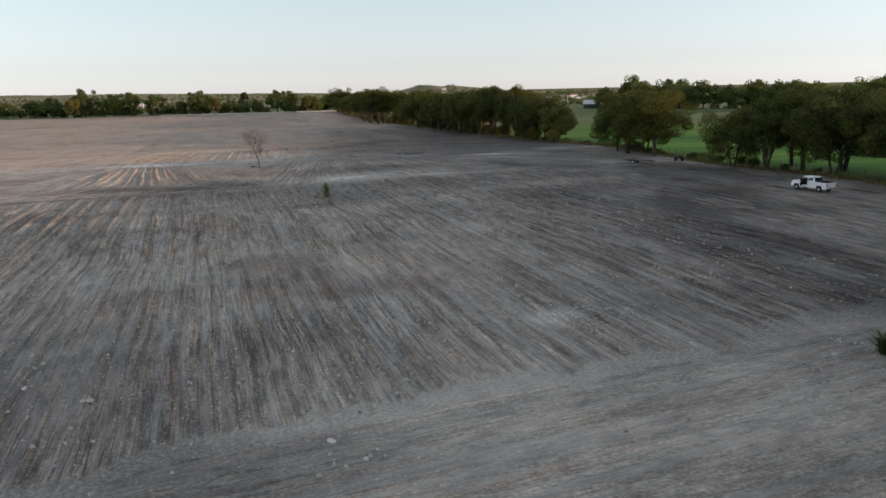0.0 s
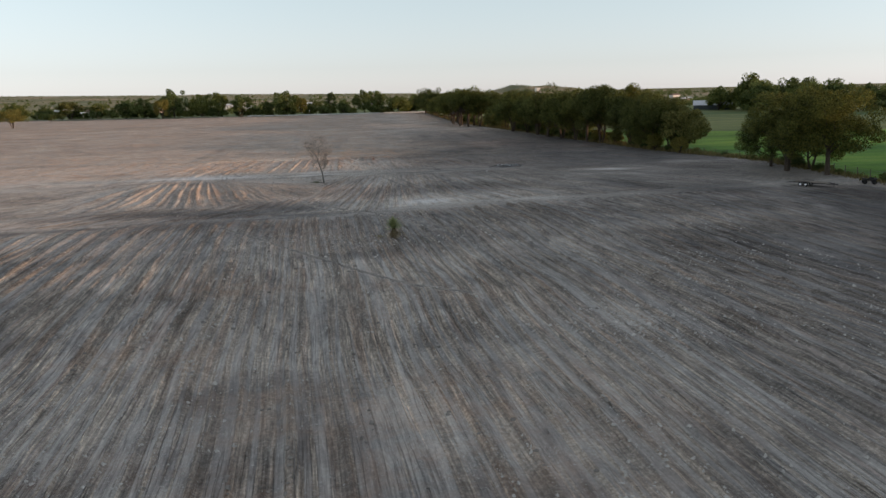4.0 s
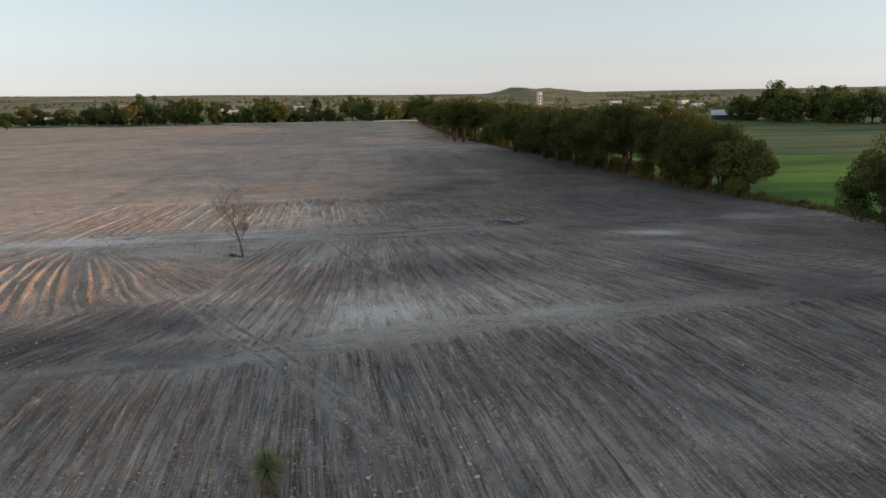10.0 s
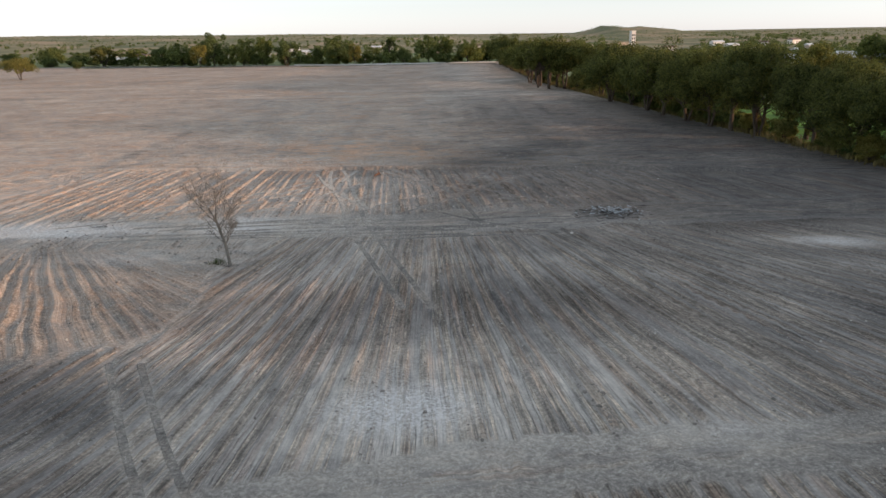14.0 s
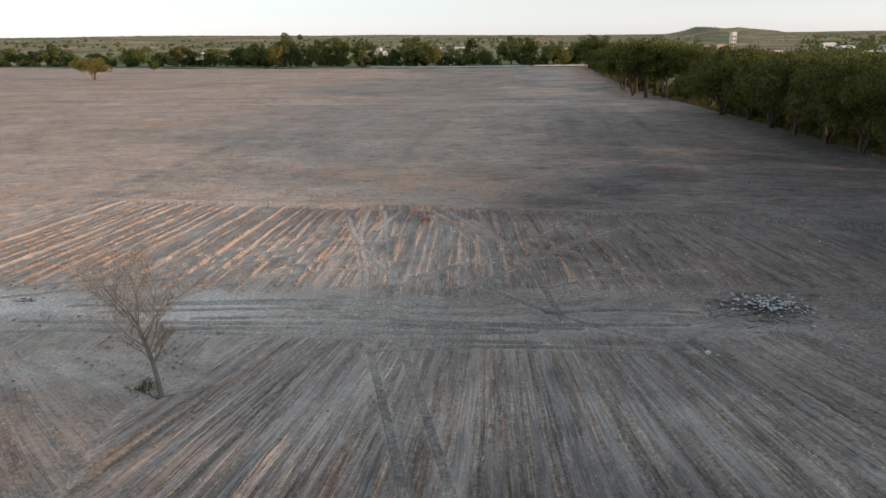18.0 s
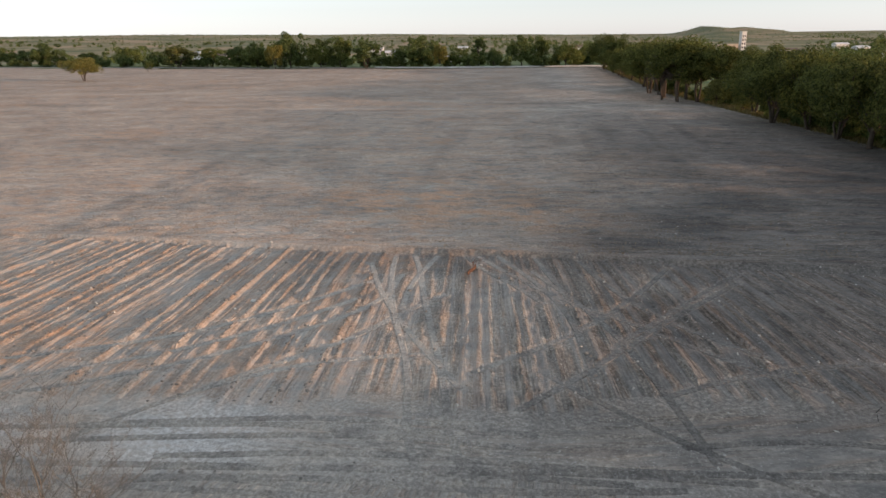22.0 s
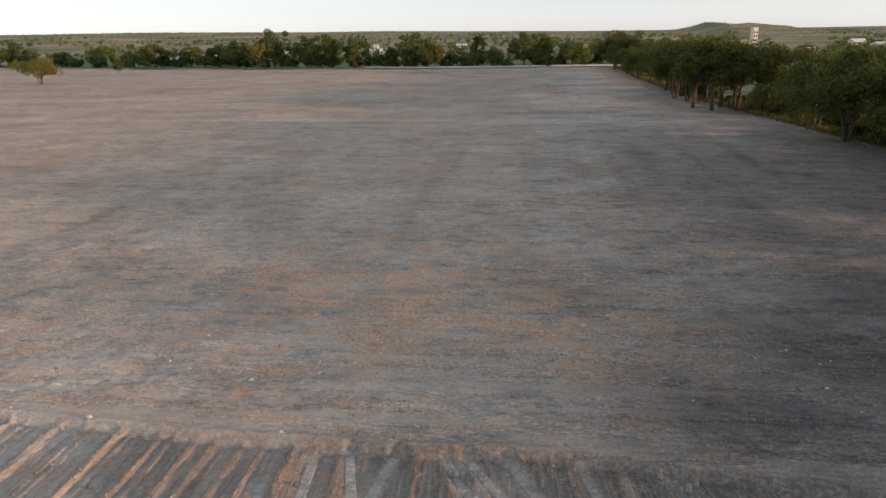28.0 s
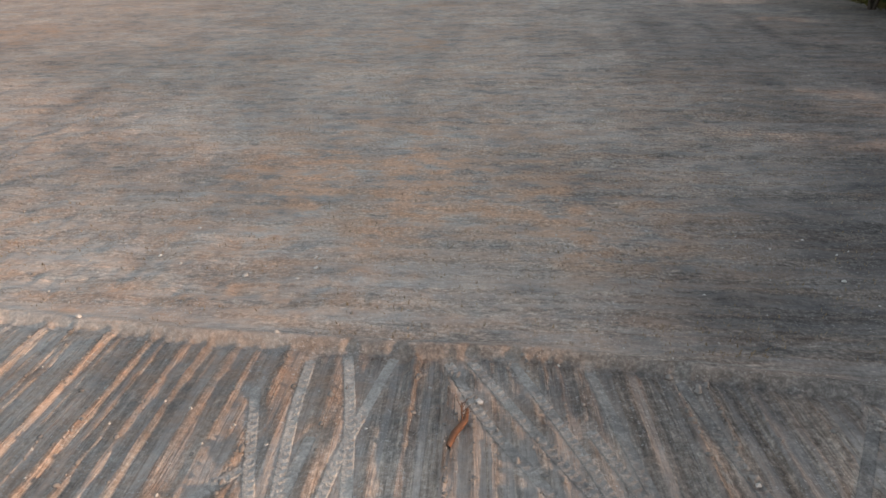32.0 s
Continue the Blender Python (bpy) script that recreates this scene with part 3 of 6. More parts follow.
def edge_bank(x, y):
    d = y - edge_y(x) - 0.35 * (fbm(x / 5, y / 5, 51, 2) - 0.5)
    near = step(-75, -50, -np.abs(x - 5))
    return near * (d > -0.4) * (0.26 * np.exp(-((d - 0.35) / 0.42) ** 2) * (0.75 + 0.5 * vnoise(x / 6, x * 0, 71)) + 0.16 * step(-0.15, 0.25, d) * step(9.0, 1.5, d)) - near * 0.14 * np.exp(-((d + 0.2) / 0.25) ** 2)


def soil_height(x, y):
    h, crest, cross = plough(x, y)
    near = step(verge_x(y) - 1.0, verge_x(y) - 5.0, x) * step(430, 300, y)
    return base(x, y) + h * near + edge_bank(x, y), crest, cross


def gz(x, y):
    """Height of the ground at one place."""
    a, c = np.array([float(x)]), np.array([float(y)])
    z = soil_height(a, c)[0]
    return float(z[0])


# ---- meshes and things ----
def mesh_of(name, verts, faces, material, smooth=False):
    me = bpy.data.meshes.new(name)
    verts, faces = np.asarray(verts, np.float32), np.asarray(faces, np.int32)
    me.vertices.add(len(verts))
    me.vertices.foreach_set("co", verts.ravel())
    k = faces.shape[1]
    me.loops.add(faces.size)
    me.loops.foreach_set("vertex_index", faces.ravel())
    me.polygons.add(len(faces))
    me.polygons.foreach_set("loop_start", np.arange(0, faces.size, k, dtype=np.int32))
    me.polygons.foreach_set("use_smooth", np.full(len(faces), smooth))
    me.update(calc_edges=True)
    me.materials.append(material)
    return me


def part(name, data, material=None, parent=None, label=""):
    """Links a bmesh or mesh as one object under a thing or part."""
    if isinstance(data, bmesh.types.BMesh):
        me = bpy.data.meshes.new(name)
        data.to_mesh(me)
        data.free()
        me.materials.append(material)
        data = me
    ob = new(name, data)
    ob.parent = parent
    return tagged(ob, label)


def thing(name, place, label, category, group="", kind="", turn=0.0, size=1.0):
    ob = new(name)
    ob.empty_display_size = 0.2
    ob.matrix_basis = pose(*place, 0, 0, turn) @ Matrix.Scale(size, 4)
    return tagged(ob, label, category, group, kind)


def box(sx_, sy_, sz_, at=(0, 0, 0), bevel=0.0, turn=(0, 0, 0), bm=None, taper=None):
    """A bevelled box, its middle at 'at'; taper: scale of the top in x and y."""
    b = bmesh.new()
    bmesh.ops.create_cube(b, size=1)
    for v in b.verts:
        if taper and v.co.z > 0:
            v.co.x *= taper[0]
            v.co.y *= taper[1]
        v.co = Vector((v.co.x * sx_, v.co.y * sy_, v.co.z * sz_))
    if bevel:
        bmesh.ops.bevel(b, geom=b.edges[:], offset=bevel, segments=2, affect='EDGES', profile=0.6)
    b.transform(pose(*at, *turn))
    if bm is None:
        return b
    me = bpy.data.meshes.new("tmp")
    b.to_mesh(me)
    b.free()
    bm.from_mesh(me)
    bpy.data.meshes.remove(me)
    return bm


def tube(points, radii, sides=6, cap=True):
    """Vertices and quads of a tapering tube along points."""
    P = [Vector(p) for p in points]
    vs, fs = [], []
    for i, p in enumerate(P):
        d = (P[min(i + 1, len(P) - 1)] - P[max(i - 1, 0)]).normalized()
        a = d.orthogonal().normalized()
        b = d.cross(a)
        for s in range(sides):
            w = 2 * math.pi * s / sides
            vs.append(p + radii[i] * (a * math.cos(w) + b * math.sin(w)))
    for i in range(len(P) - 1):
        for s in range(sides):
            s2 = (s + 1) % sides
            fs.append((i * sides + s, i * sides + s2, (i + 1) * sides + s2, (i + 1) * sides + s))
    return vs, fs


def joined(pieces):
    vs, fs, k = [], [], 0
    for v, f in pieces:
        vs.extend(v)
        fs.extend([tuple(i + k for i in q) for q in f])
        k += len(v)
    return np.array([tuple(v) for v in vs]), np.array(fs)


def disc_wheel(r, w, axis_turn, at):
    b = bmesh.new()
    bmesh.ops.create_cone(b, cap_ends=True, segments=20, radius1=r, radius2=r, depth=w)
    bmesh.ops.bevel(b, geom=[e for e in b.edges if len(e.link_faces) == 2 and e.calc_face_angle(0) > 1], offset=w * 0.18, segments=2, affect='EDGES')
    b.transform(pose(*at) @ pose(0, 0, 0, *axis_turn))
    return b


# ---- ground sheet, out to the horizon ----
def axis(fine, outer):
    """Grid lines: (from, to, step) stretches, then growing steps out to the limits."""
    vals = []
    for a, b, s in fine:
        vals.extend(np.arange(a, b, s))
    vals.append(fine[-1][1])
    up, s = [vals[-1]], fine[-1][2]
    while up[-1] < outer[1]:
        s = min(s * 1.09, 120)
        up.append(up[-1] + s)
    dn, s = [vals[0]], fine[0][2]
    while dn[-1] > outer[0]:
        s = min(s * 1.09, 120)
        dn.append(dn[-1] - s)
    return np.array(dn[:0:-1] + list(vals) + up[1:])


def build_ground():
    gx = axis([(-30, 32, 0.17), (32, 60, 0.45), (60, 92, 0.9)], (-4200, 4200))
    gy = axis([(18, 130, 0.5), (130, 176, 0.4), (176, 196, 0.27), (196, 205, 0.13), (205, 250, 0.4), (250, 330, 1.1)], (-3000, 4600))
    X, Y = np.meshgrid(gx, gy)
    Z, crest, cross = soil_height(X, Y)
    tm = track_mask(X, Y)
    h0 = base(X, Y)
    Z = Z * (1 - tm) + (h0 - 0.03) * tm
    crest = crest * (1 - tm)
    nx, ny = len(gx), len(gy)
    idx = np.arange(nx * ny).reshape(ny, nx)
    quads = np.stack([idx[:-1, :-1], idx[:-1, 1:], idx[1:, 1:], idx[1:, :-1]], -1).reshape(-1, 4)
    me = mesh_of("ground", np.stack([X, Y, Z], -1).reshape(-1, 3), quads, SOIL, True)
    for m in (GREEN, PASTURE, SCRUB):
        me.materials.append(m)
    # which land use each cell has
    cx, cy = X[:-1, :-1] + np.diff(X, axis=1)[:-1] / 2, Y[:-1, :-1] + np.diff(Y, axis=0)[:, :-1] / 2
    use = np.zeros(cx.shape, np.int32)
    right = cx > verge_x(cy) + 1.2
    use[right] = 1
    use[right & (cy + 0.45 * cx > 330 + 10 * np.sin(cx / 30))] = 2
    use[(cy > far_y(cx)) & ~right] = 2
    use[np.hypot(cx, cy) > 760] = 3
    use[cx < -420] = 3
    me.polygons.foreach_set("material_index", use.ravel())
    # soil colour: pale dust, red clay and painted sun warmth, joins between workings, dark earth
    big = fbm(X / 16, Y / 9, 81, 3)
    ab = step(176, 170, Y)
    pale = 0.5 * ab * (1 - crest) * step(0.35, 0.65, fbm(X / 14, Y / 20, 84, 2)) * step(18, 30, Y)
    pale = pale * (1 - 0.85 * blob(X, Y, 25, 151, 20, 9))
    for b in ((15, 134, 9, 7, 0, 1.0), (52, 161, 8, 3, -12, 1.0), (60, 156, 10, 4, -12, 0.5), (18, 42.5, 3.6, 2.8, 10, 1.0), (21.5, 72.5, 2.5, 3, 0, 0.7), (23, 74, 7, 5, 0, 0.5), (10, 31, 16, 7, 10, 0.7), (22, 26, 16, 6, 8, 0.7), (0, 206, 16, 4, -4, 0.5), (-9, 60, 16, 6, 12, 0.75),
              (-22, 170, 28, 9, -3, 0.92), (-3, 171, 12, 8, 3, 0.92), (-11, 160, 14, 8, 0, 0.8), (-6, 211, 20, 7, 0, 0.5), (-12, 208, 9, 4, -6, 0.7), (-6, 100, 10, 9, 0, 0.55), (14, 138, 7, 8, 0, 0.8), (22, 138, 12, 8, 0, 0.75), (31, 131, 5, 3, 0, 0.8), (51, 154, 12, 5, -20, 0.6), (-40, 330, 90, 3, -3, 0.5), (10, 322, 60, 2.5, 4, 0.5), (-120, 380, 60, 5, 5, 0.4)):
        pale = np.maximum(pale, b[5] * blob(X, Y, *b[:5]))
    pale = np.maximum(pale, 0.16 * np.exp(-((Y - cross_y(X)) / 1.8) ** 2) * step(60, 45, X) * step(4, 20, X))
    pale = np.maximum(pale, step(14, -4, X) * step(148 + 0.7 * np.clip(X + 4, 0, 20), 164 + 0.5 * np.clip(X + 4, 0, 20), Y) * step(420, 260, Y) * (0.72 - 0.3 * crest) * (1 - 0.5 * step(201, 206, Y)) * (1 - 0.5 * step(228, 250, Y)))
    pale = np.maximum(pale, (0.5 + 0.22 * step(8, -6, X)) * step(172, 177, Y) * step(202, 199, Y + 0.09 * X) * (1 - 0.8 * crest) * step(22, 9, X))
    red = 0.46 * (1 - ab) * step(28, 8, X + 10 * step(203, 199, Y)) + 0.4 * crest * step(22, 2, X) * (1 - ab) + 0.08 * crest * ab + 0.35 * step(0.55, 0.8, big) * step(40, 0, X)
    # blobs near y 204 to 223 paint a sunlit patch and lip
    for b in ((0, 223, 15, 8, 0, 1.0), (8, 216, 15, 9, 0, 0.95), (-8, 204, 18, 3, -4, 0.75), (14, 212, 10, 6, 0, 0.8), (-14, 172, 16, 7, 0, 0.3), (-10, 161, 13, 6, 0, 0.3), (-40, 360, 45, 8, 3, 0.7), (-14, 150, 16, 10, 15, 0.5), (-10, 195, 26, 10, 0, 0.4), (-60, 240, 60, 30, 0, 0.3), (-100, 420, 90, 30, 0, 0.5), (-25, 265, 70, 75, 0, 0.42), (18, 245, 22, 26, 0, 0.4), (-70, 330, 60, 60, 0, 0.4)):
        red = np.maximum(red, b[5] * blob(X, Y, *b[:5]))
    red = np.maximum(red, np.maximum(0, edge_bank(X, Y)) * 0.8 * step(22, 6, X))
    dark = 0.7 * step(0.56, 0.8, fbm(X / 22 + 5, Y / 9, 91, 3)) * (1 - 0.6 * pale) * (1 - 0.6 * step(200, 206, Y))
    dark = np.maximum(dark, 0.45 * ab * step(0.25, 0.7, crest) * step(0.45, 0.65, fbm(X / 5, Y / 9, 88, 2)))
    pale = np.maximum(pale, 0.4 * ab * step(0.25, 0.7, crest) * step(0.5, 0.35, fbm(X / 5, Y / 9, 88, 2)))
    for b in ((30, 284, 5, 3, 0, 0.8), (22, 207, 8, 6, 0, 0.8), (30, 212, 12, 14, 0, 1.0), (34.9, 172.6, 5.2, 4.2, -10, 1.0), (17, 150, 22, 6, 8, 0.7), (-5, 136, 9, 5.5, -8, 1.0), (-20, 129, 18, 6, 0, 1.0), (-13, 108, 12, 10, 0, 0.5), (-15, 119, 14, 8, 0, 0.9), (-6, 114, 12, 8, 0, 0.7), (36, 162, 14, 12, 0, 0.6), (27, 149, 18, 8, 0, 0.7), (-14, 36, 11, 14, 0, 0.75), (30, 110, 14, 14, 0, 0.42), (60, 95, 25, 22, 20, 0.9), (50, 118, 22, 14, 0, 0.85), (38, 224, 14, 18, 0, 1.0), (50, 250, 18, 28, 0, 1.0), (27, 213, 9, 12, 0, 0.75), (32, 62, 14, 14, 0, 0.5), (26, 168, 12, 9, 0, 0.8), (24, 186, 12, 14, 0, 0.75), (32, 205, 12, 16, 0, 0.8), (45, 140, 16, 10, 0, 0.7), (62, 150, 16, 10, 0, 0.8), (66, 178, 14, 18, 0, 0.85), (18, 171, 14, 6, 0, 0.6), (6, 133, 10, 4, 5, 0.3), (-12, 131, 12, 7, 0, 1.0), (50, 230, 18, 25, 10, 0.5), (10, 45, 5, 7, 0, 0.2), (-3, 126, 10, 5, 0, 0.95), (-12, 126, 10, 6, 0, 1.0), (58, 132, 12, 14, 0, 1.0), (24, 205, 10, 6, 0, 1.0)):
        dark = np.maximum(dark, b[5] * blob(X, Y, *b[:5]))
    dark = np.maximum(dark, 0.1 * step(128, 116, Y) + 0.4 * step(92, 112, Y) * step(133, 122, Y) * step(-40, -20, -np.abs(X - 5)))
    # earth gets darker and bluer towards the tree row
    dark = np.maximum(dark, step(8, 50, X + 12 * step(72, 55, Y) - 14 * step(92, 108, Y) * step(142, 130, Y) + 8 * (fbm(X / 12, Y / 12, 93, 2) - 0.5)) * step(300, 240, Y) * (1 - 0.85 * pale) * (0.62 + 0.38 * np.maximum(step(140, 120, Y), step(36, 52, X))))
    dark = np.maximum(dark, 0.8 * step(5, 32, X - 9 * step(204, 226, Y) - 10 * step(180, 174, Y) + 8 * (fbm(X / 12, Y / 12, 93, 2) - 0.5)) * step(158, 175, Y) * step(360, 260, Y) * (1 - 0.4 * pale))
    dark = np.maximum(dark, 0.9 * np.exp(-((Y - cross_y(X)) / 1.8) ** 2) * step(12, -2, X))
    bars = step(203, 207, Y) * step(340, 270, Y) * (vnoise(X / 2.4, Y / 40, 97) + 0.6 * vnoise(X / 5.5, Y / 60, 98) - 0.8)
    red = red + 0.7 * bars * step(26, 12, X) * step(240, 225, Y)
    dark = dark + 0.45 * np.maximum(-bars, 0)
    dark = dark * (1 - 0.8 * blob(X, Y, 15, 134, 10, 7)) * (1 - 0.95 * blob(X, Y, -9, 167, 22, 11))
    pale = np.maximum(pale, 0.85 * np.exp(-((X - verge_x(Y) + 0.6) / 1.3) ** 2) * step(222, 236, Y) * step(335, 310, Y))
    pale = np.maximum(pale, 0.45 * tm * step(26, 10, X))
    dark = dark * (1 - 0.4 * tm)
    u, v, soft = plough(X, Y, True)
    soft = np.maximum(soft, 0.9 * tm)
    seam = np.zeros(X.shape, bool)
    for a in (u, v):
        jump = np.abs(np.diff(a, axis=0)) > np.abs(np.diff(Y, axis=0)) * 1.3 + 0.9
        seam[:-1] |= jump
        seam[1:] |= jump
        jump = np.abs(np.diff(a, axis=1)) > np.abs(np.diff(X, axis=1)) * 9.0 + 0.9
        seam[:, :-1] |= jump
        seam[:, 1:] |= jump
    grown = seam.copy()
    grown[1:] |= seam[:-1]
    grown[:-1] |= seam[1:]
    grown &= (np.abs(X) < 92) & (Y > 17) & (Y < 335)
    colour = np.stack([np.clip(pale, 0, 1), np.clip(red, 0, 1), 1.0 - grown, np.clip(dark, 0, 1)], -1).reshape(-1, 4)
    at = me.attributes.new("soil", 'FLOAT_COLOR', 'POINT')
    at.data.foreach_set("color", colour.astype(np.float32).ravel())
    at = me.attributes.new("furrow", 'FLOAT_VECTOR', 'POINT')
    at.data.foreach_set("vector", np.stack([u, v, soft], -1).astype(np.float32).ravel())
    return tagged(new("ground", me), "grey-brown ploughed field with long furrows and pale dusty patches", "ground", kind="structure")


ground = build_ground()


# ---- trees ----
def leaf_cards(centres, radii, count, size, rng, flat=0.8):
    """Many small bent leaf sprays scattered in round clumps."""
    n = len(centres)
    pick = rng.integers(0, n, count)
    d = rng.normal(size=(count, 3))
    d /= np.linalg.norm(d, axis=1)[:, None]
    rad = radii[pick] * rng.uniform(0.35, 1.0, count) ** 0.5
    c = centres[pick] + d * rad[:, None] * np.array([1, 1, flat])
    nrm = d + rng.normal(size=(count, 3)) * 0.7
    nrm[:, 2] += 0.35
    nrm /= np.linalg.norm(nrm, axis=1)[:, None]
    a = np.cross(nrm, rng.normal(size=(count, 3)))
    a /= np.linalg.norm(a, axis=1)[:, None] + 1e-9
    b = np.cross(nrm, a)
    s = size * rng.uniform(0.6, 1.35, count)[:, None]
    v = np.stack([c - a * s - b * s * 0.35, c + a * s * 0.9 - b * s * 0.45, c + b * s * 0.95 + a * s * 0.15], 1).reshape(-1, 3)
    f = np.arange(count * 3).reshape(-1, 3)
    return v, f


def tree_meshes(name, height, width, clear, leaves, leaf_size, seed, leaf_mat, clumps=46, stems=1, pointed=0.0):
    """Trunk with limbs, and a crown with an uneven outline: two meshes, the base at the origin."""
    rng = np.random.default_rng(seed)
    mid = Vector((0, 0, clear + (height - clear) * 0.45))
    half_h, half_w = (height - clear) / 2, width / 2
    cs, rs = [], []
    for k in range(clumps):
        d = rng.normal(size=3)
        d /= np.linalg.norm(d)
        if d[2] < -0.8:
            d[2] *= -0.6
        q = rng.uniform(0.25, 1.0) ** 0.6
        taper = 1.0 - pointed * max(0.0, d[2])
        lump = 0.85 + 0.3 * rng.random()
        cs.append((d[0] * half_w * q * taper * lump, d[1] * half_w * q * taper * lump, clear + half_h + d[2] * half_h * q * lump * 0.95))
        rs.append(width * rng.uniform(0.09, 0.175) * (1 - 0.45 * pointed))
    cs, rs = np.array(cs), np.array(rs)
    crown = mesh_of(name + "_crown", *leaf_cards(cs, rs, leaves, leaf_size, rng), leaf_mat)
    pieces = []
    for st in range(stems):
        w = 2 * math.pi * st / stems + rng.random()
        lean = 0.0 if stems == 1 else 0.9
        foot = Vector((math.cos(w), math.sin(w), 0)) * (0.0 if stems == 1 else 0.35)
        fork = Vector((math.cos(w) * lean * 1.2 + rng.normal() * 0.2, math.sin(w) * lean * 1.2 + rng.normal() * 0.2, clear + half_h * 0.45))
        r0 = height * (0.026 if stems == 1 else 0.017)
        bend = (foot + fork) / 2 + Vector((rng.normal() * 0.2, rng.normal() * 0.2, 0))
        pieces.append(tube([foot - Vector((0, 0, 0.3)), foot + Vector((0, 0, 0.35)), bend, fork], [r0 * 1.5, r0 * 1.08, r0 * 0.9, r0 * 0.7], 8))
        for k in rng.permutation(clumps)[: 12 if stems == 1 else 7]:
            tip = Vector(cs[k])
            s = rng.uniform(0.45, 1.0)
            start = foot.lerp(fork, s) if s < 0.98 else fork
            m = start.lerp(tip, 0.5) + Vector((rng.normal(), rng.normal(), rng.uniform(-0.5, 0.6))) * width * 0.05
            pieces.append(tube([start, start.lerp(m, 0.5) + Vector((0, 0, 0.15)), m, tip], [r0 * 0.5, r0 * 0.38, r0 * 0.26, r0 * 0.08], 5))
    v, f = joined(pieces)
    return mesh_of(name + "_trunk", v, f, BARK, True), crown


def plant_tree(name, meshes, x, y, turn, size, label, group, stretch=1.0, z=None, category="tree"):
    t = thing(name, (x, y, (gz(x, y) if z is None else z) - 0.05), label, category, group, turn=turn)
    t.scale = (size * stretch, size * stretch, size)
    part("trunk", meshes[0], parent=t)
    part("crown", meshes[1], parent=t)
    return t


BIG = [tree_meshes("pecan", 15.8, 15.5, 2.4, 27000, 0.155, 11, LEAF, 58), tree_meshes("pecan", 14.8, 15.0, 2.0, 26000, 0.155, 12, LEAF, 54, stems=3),
       tree_meshes("pecan", 16.4, 13.5, 3.0, 26000, 0.155, 13, LEAF, 50), tree_meshes("pecan", 13.6, 15.0, 1.8, 26000, 0.155, 14, LEAF, 54, stems=2)]
MID = [tree_meshes("row_tree", 15.6, 16.0, 1.8, 17500, 0.19, 16, LEAF, 60), tree_meshes("row_tree", 14.6, 15.0, 1.5, 17000, 0.19, 17, LEAF, 54, stems=3),
       tree_meshes("row_tree", 15.8, 14.0, 2.4, 17000, 0.19, 18, LEAF, 54), tree_meshes("row_tree", 14.0, 15.0, 1.2, 17000, 0.19, 19, LEAF, 56, stems=2)]
TALL = [tree_meshes("tall_row_tree", 15.5, 13.0, 5.0, 13000, 0.22, 31, LEAF, 56), tree_meshes("tall_row_tree", 15.0, 14.0, 4.2, 13000, 0.22, 32, LEAF, 58, stems=2)]
WITHERED = tree_meshes("withered_tree", 14.5, 9.5, 4.0, 3200, 0.22, 37, LEAF_BROWN, 44, stems=2)
GOLD = tree_meshes("yellowing_tree", 11.5, 12.0, 0.3, 12000, 0.24, 15, LEAF_GOLD, 56, stems=3)
FAR = [tree_meshes("far_tree", 12.0, 13.0, 1.6, 7500, 0.27, 21, LEAF_FAR, 46), tree_meshes("far_tree", 12.0, 11.0, 1.8, 7000, 0.27, 22, LEAF_FAR, 40, stems=2),
       tree_meshes("far_tree", 12.0, 15.0, 0.4, 7500, 0.28, 23, LEAF_FAR, 50)]
POINTED = tree_meshes("pointed_tree", 17.0, 9.5, 1.0, 7000, 0.26, 24, LEAF_FAR, 46, pointed=0.75)
FAR_GOLD = tree_meshes("far_yellow_tree", 12.0, 12.0, 0.8, 7000, 0.27, 25, LEAF_GOLD, 40, stems=2)
WOOD = [tree_meshes("wood_tree", 12.0, 12.5 + k, -1.2, 4200, 0.38, 51 + k, LEAF_FAR, 46) for k in range(3)]
rng = np.random.default_rng(5)

# two clumps of big shade trees along the field's edge
for x, y, v, s in ((82.5, 114.5, 3, 0.88), (84.0, 107.5, 1, 0.9), (88.5, 104.0, 0, 0.98), (87.0, 95.5, 3, 1.02), (90.0, 85.0, 0, 0.95), (88.5, 73.0, 1, 0.95), (92.0, 62.0, 2, 0.9), (95.0, 92.0, 3, 1.0), (94.0, 101.0, 1, 1.0), (92.0, 111.0, 2, 0.85),
                   (80.6, 155.0, 3, 0.84), (79.4, 148.0, 1, 0.98), (81.8, 140.6, 0, 1.02), (84.5, 149.0, 3, 0.95)):
    plant_tree("shade_tree", BIG[v], x, y, rng.uniform(0, 360), s * 0.92, "large dark green spreading shade tree at the field edge, seen or added to block sun", "shade trees along the field")
# trees out of view, added to keep low sun off the near furrows
for x, y, v, s in ((100, 52, 0, 1.0), (101, 38, 1, 1.05), (100, 24, 2, 1.2), (101, 12, 3, 1.25), (100, 0, 0, 1.25), (101, -12, 1, 1.25), (100, -24, 2, 1.25), (112, 18, 1, 1.3), (112, 4, 2, 1.3), (112, -10, 3, 1.3), (90.0, 50.0, 0, 0.9), (91.0, 38.0, 3, 1.05), (90.0, 29.0, 1, 1.1), (92.0, 20.0, 0, 1.1), (90.0, 11.0, 2, 1.05), (91.0, 2.0, 3, 1.1), (91.5, -10.0, 0, 1.05), (95.0, 56.0, 3, 1.05), (96.0, 67.0, 0, 1.05), (96.0, 79.0, 1, 1.05), (96.0, 44.0, 2, 1.0)):
    plant_tree("shade_tree", MID[v], x, y, rng.uniform(0, 360), s * 0.92, "large dark green spreading shade tree at the field edge, seen or added to block sun", "shade trees along the field")
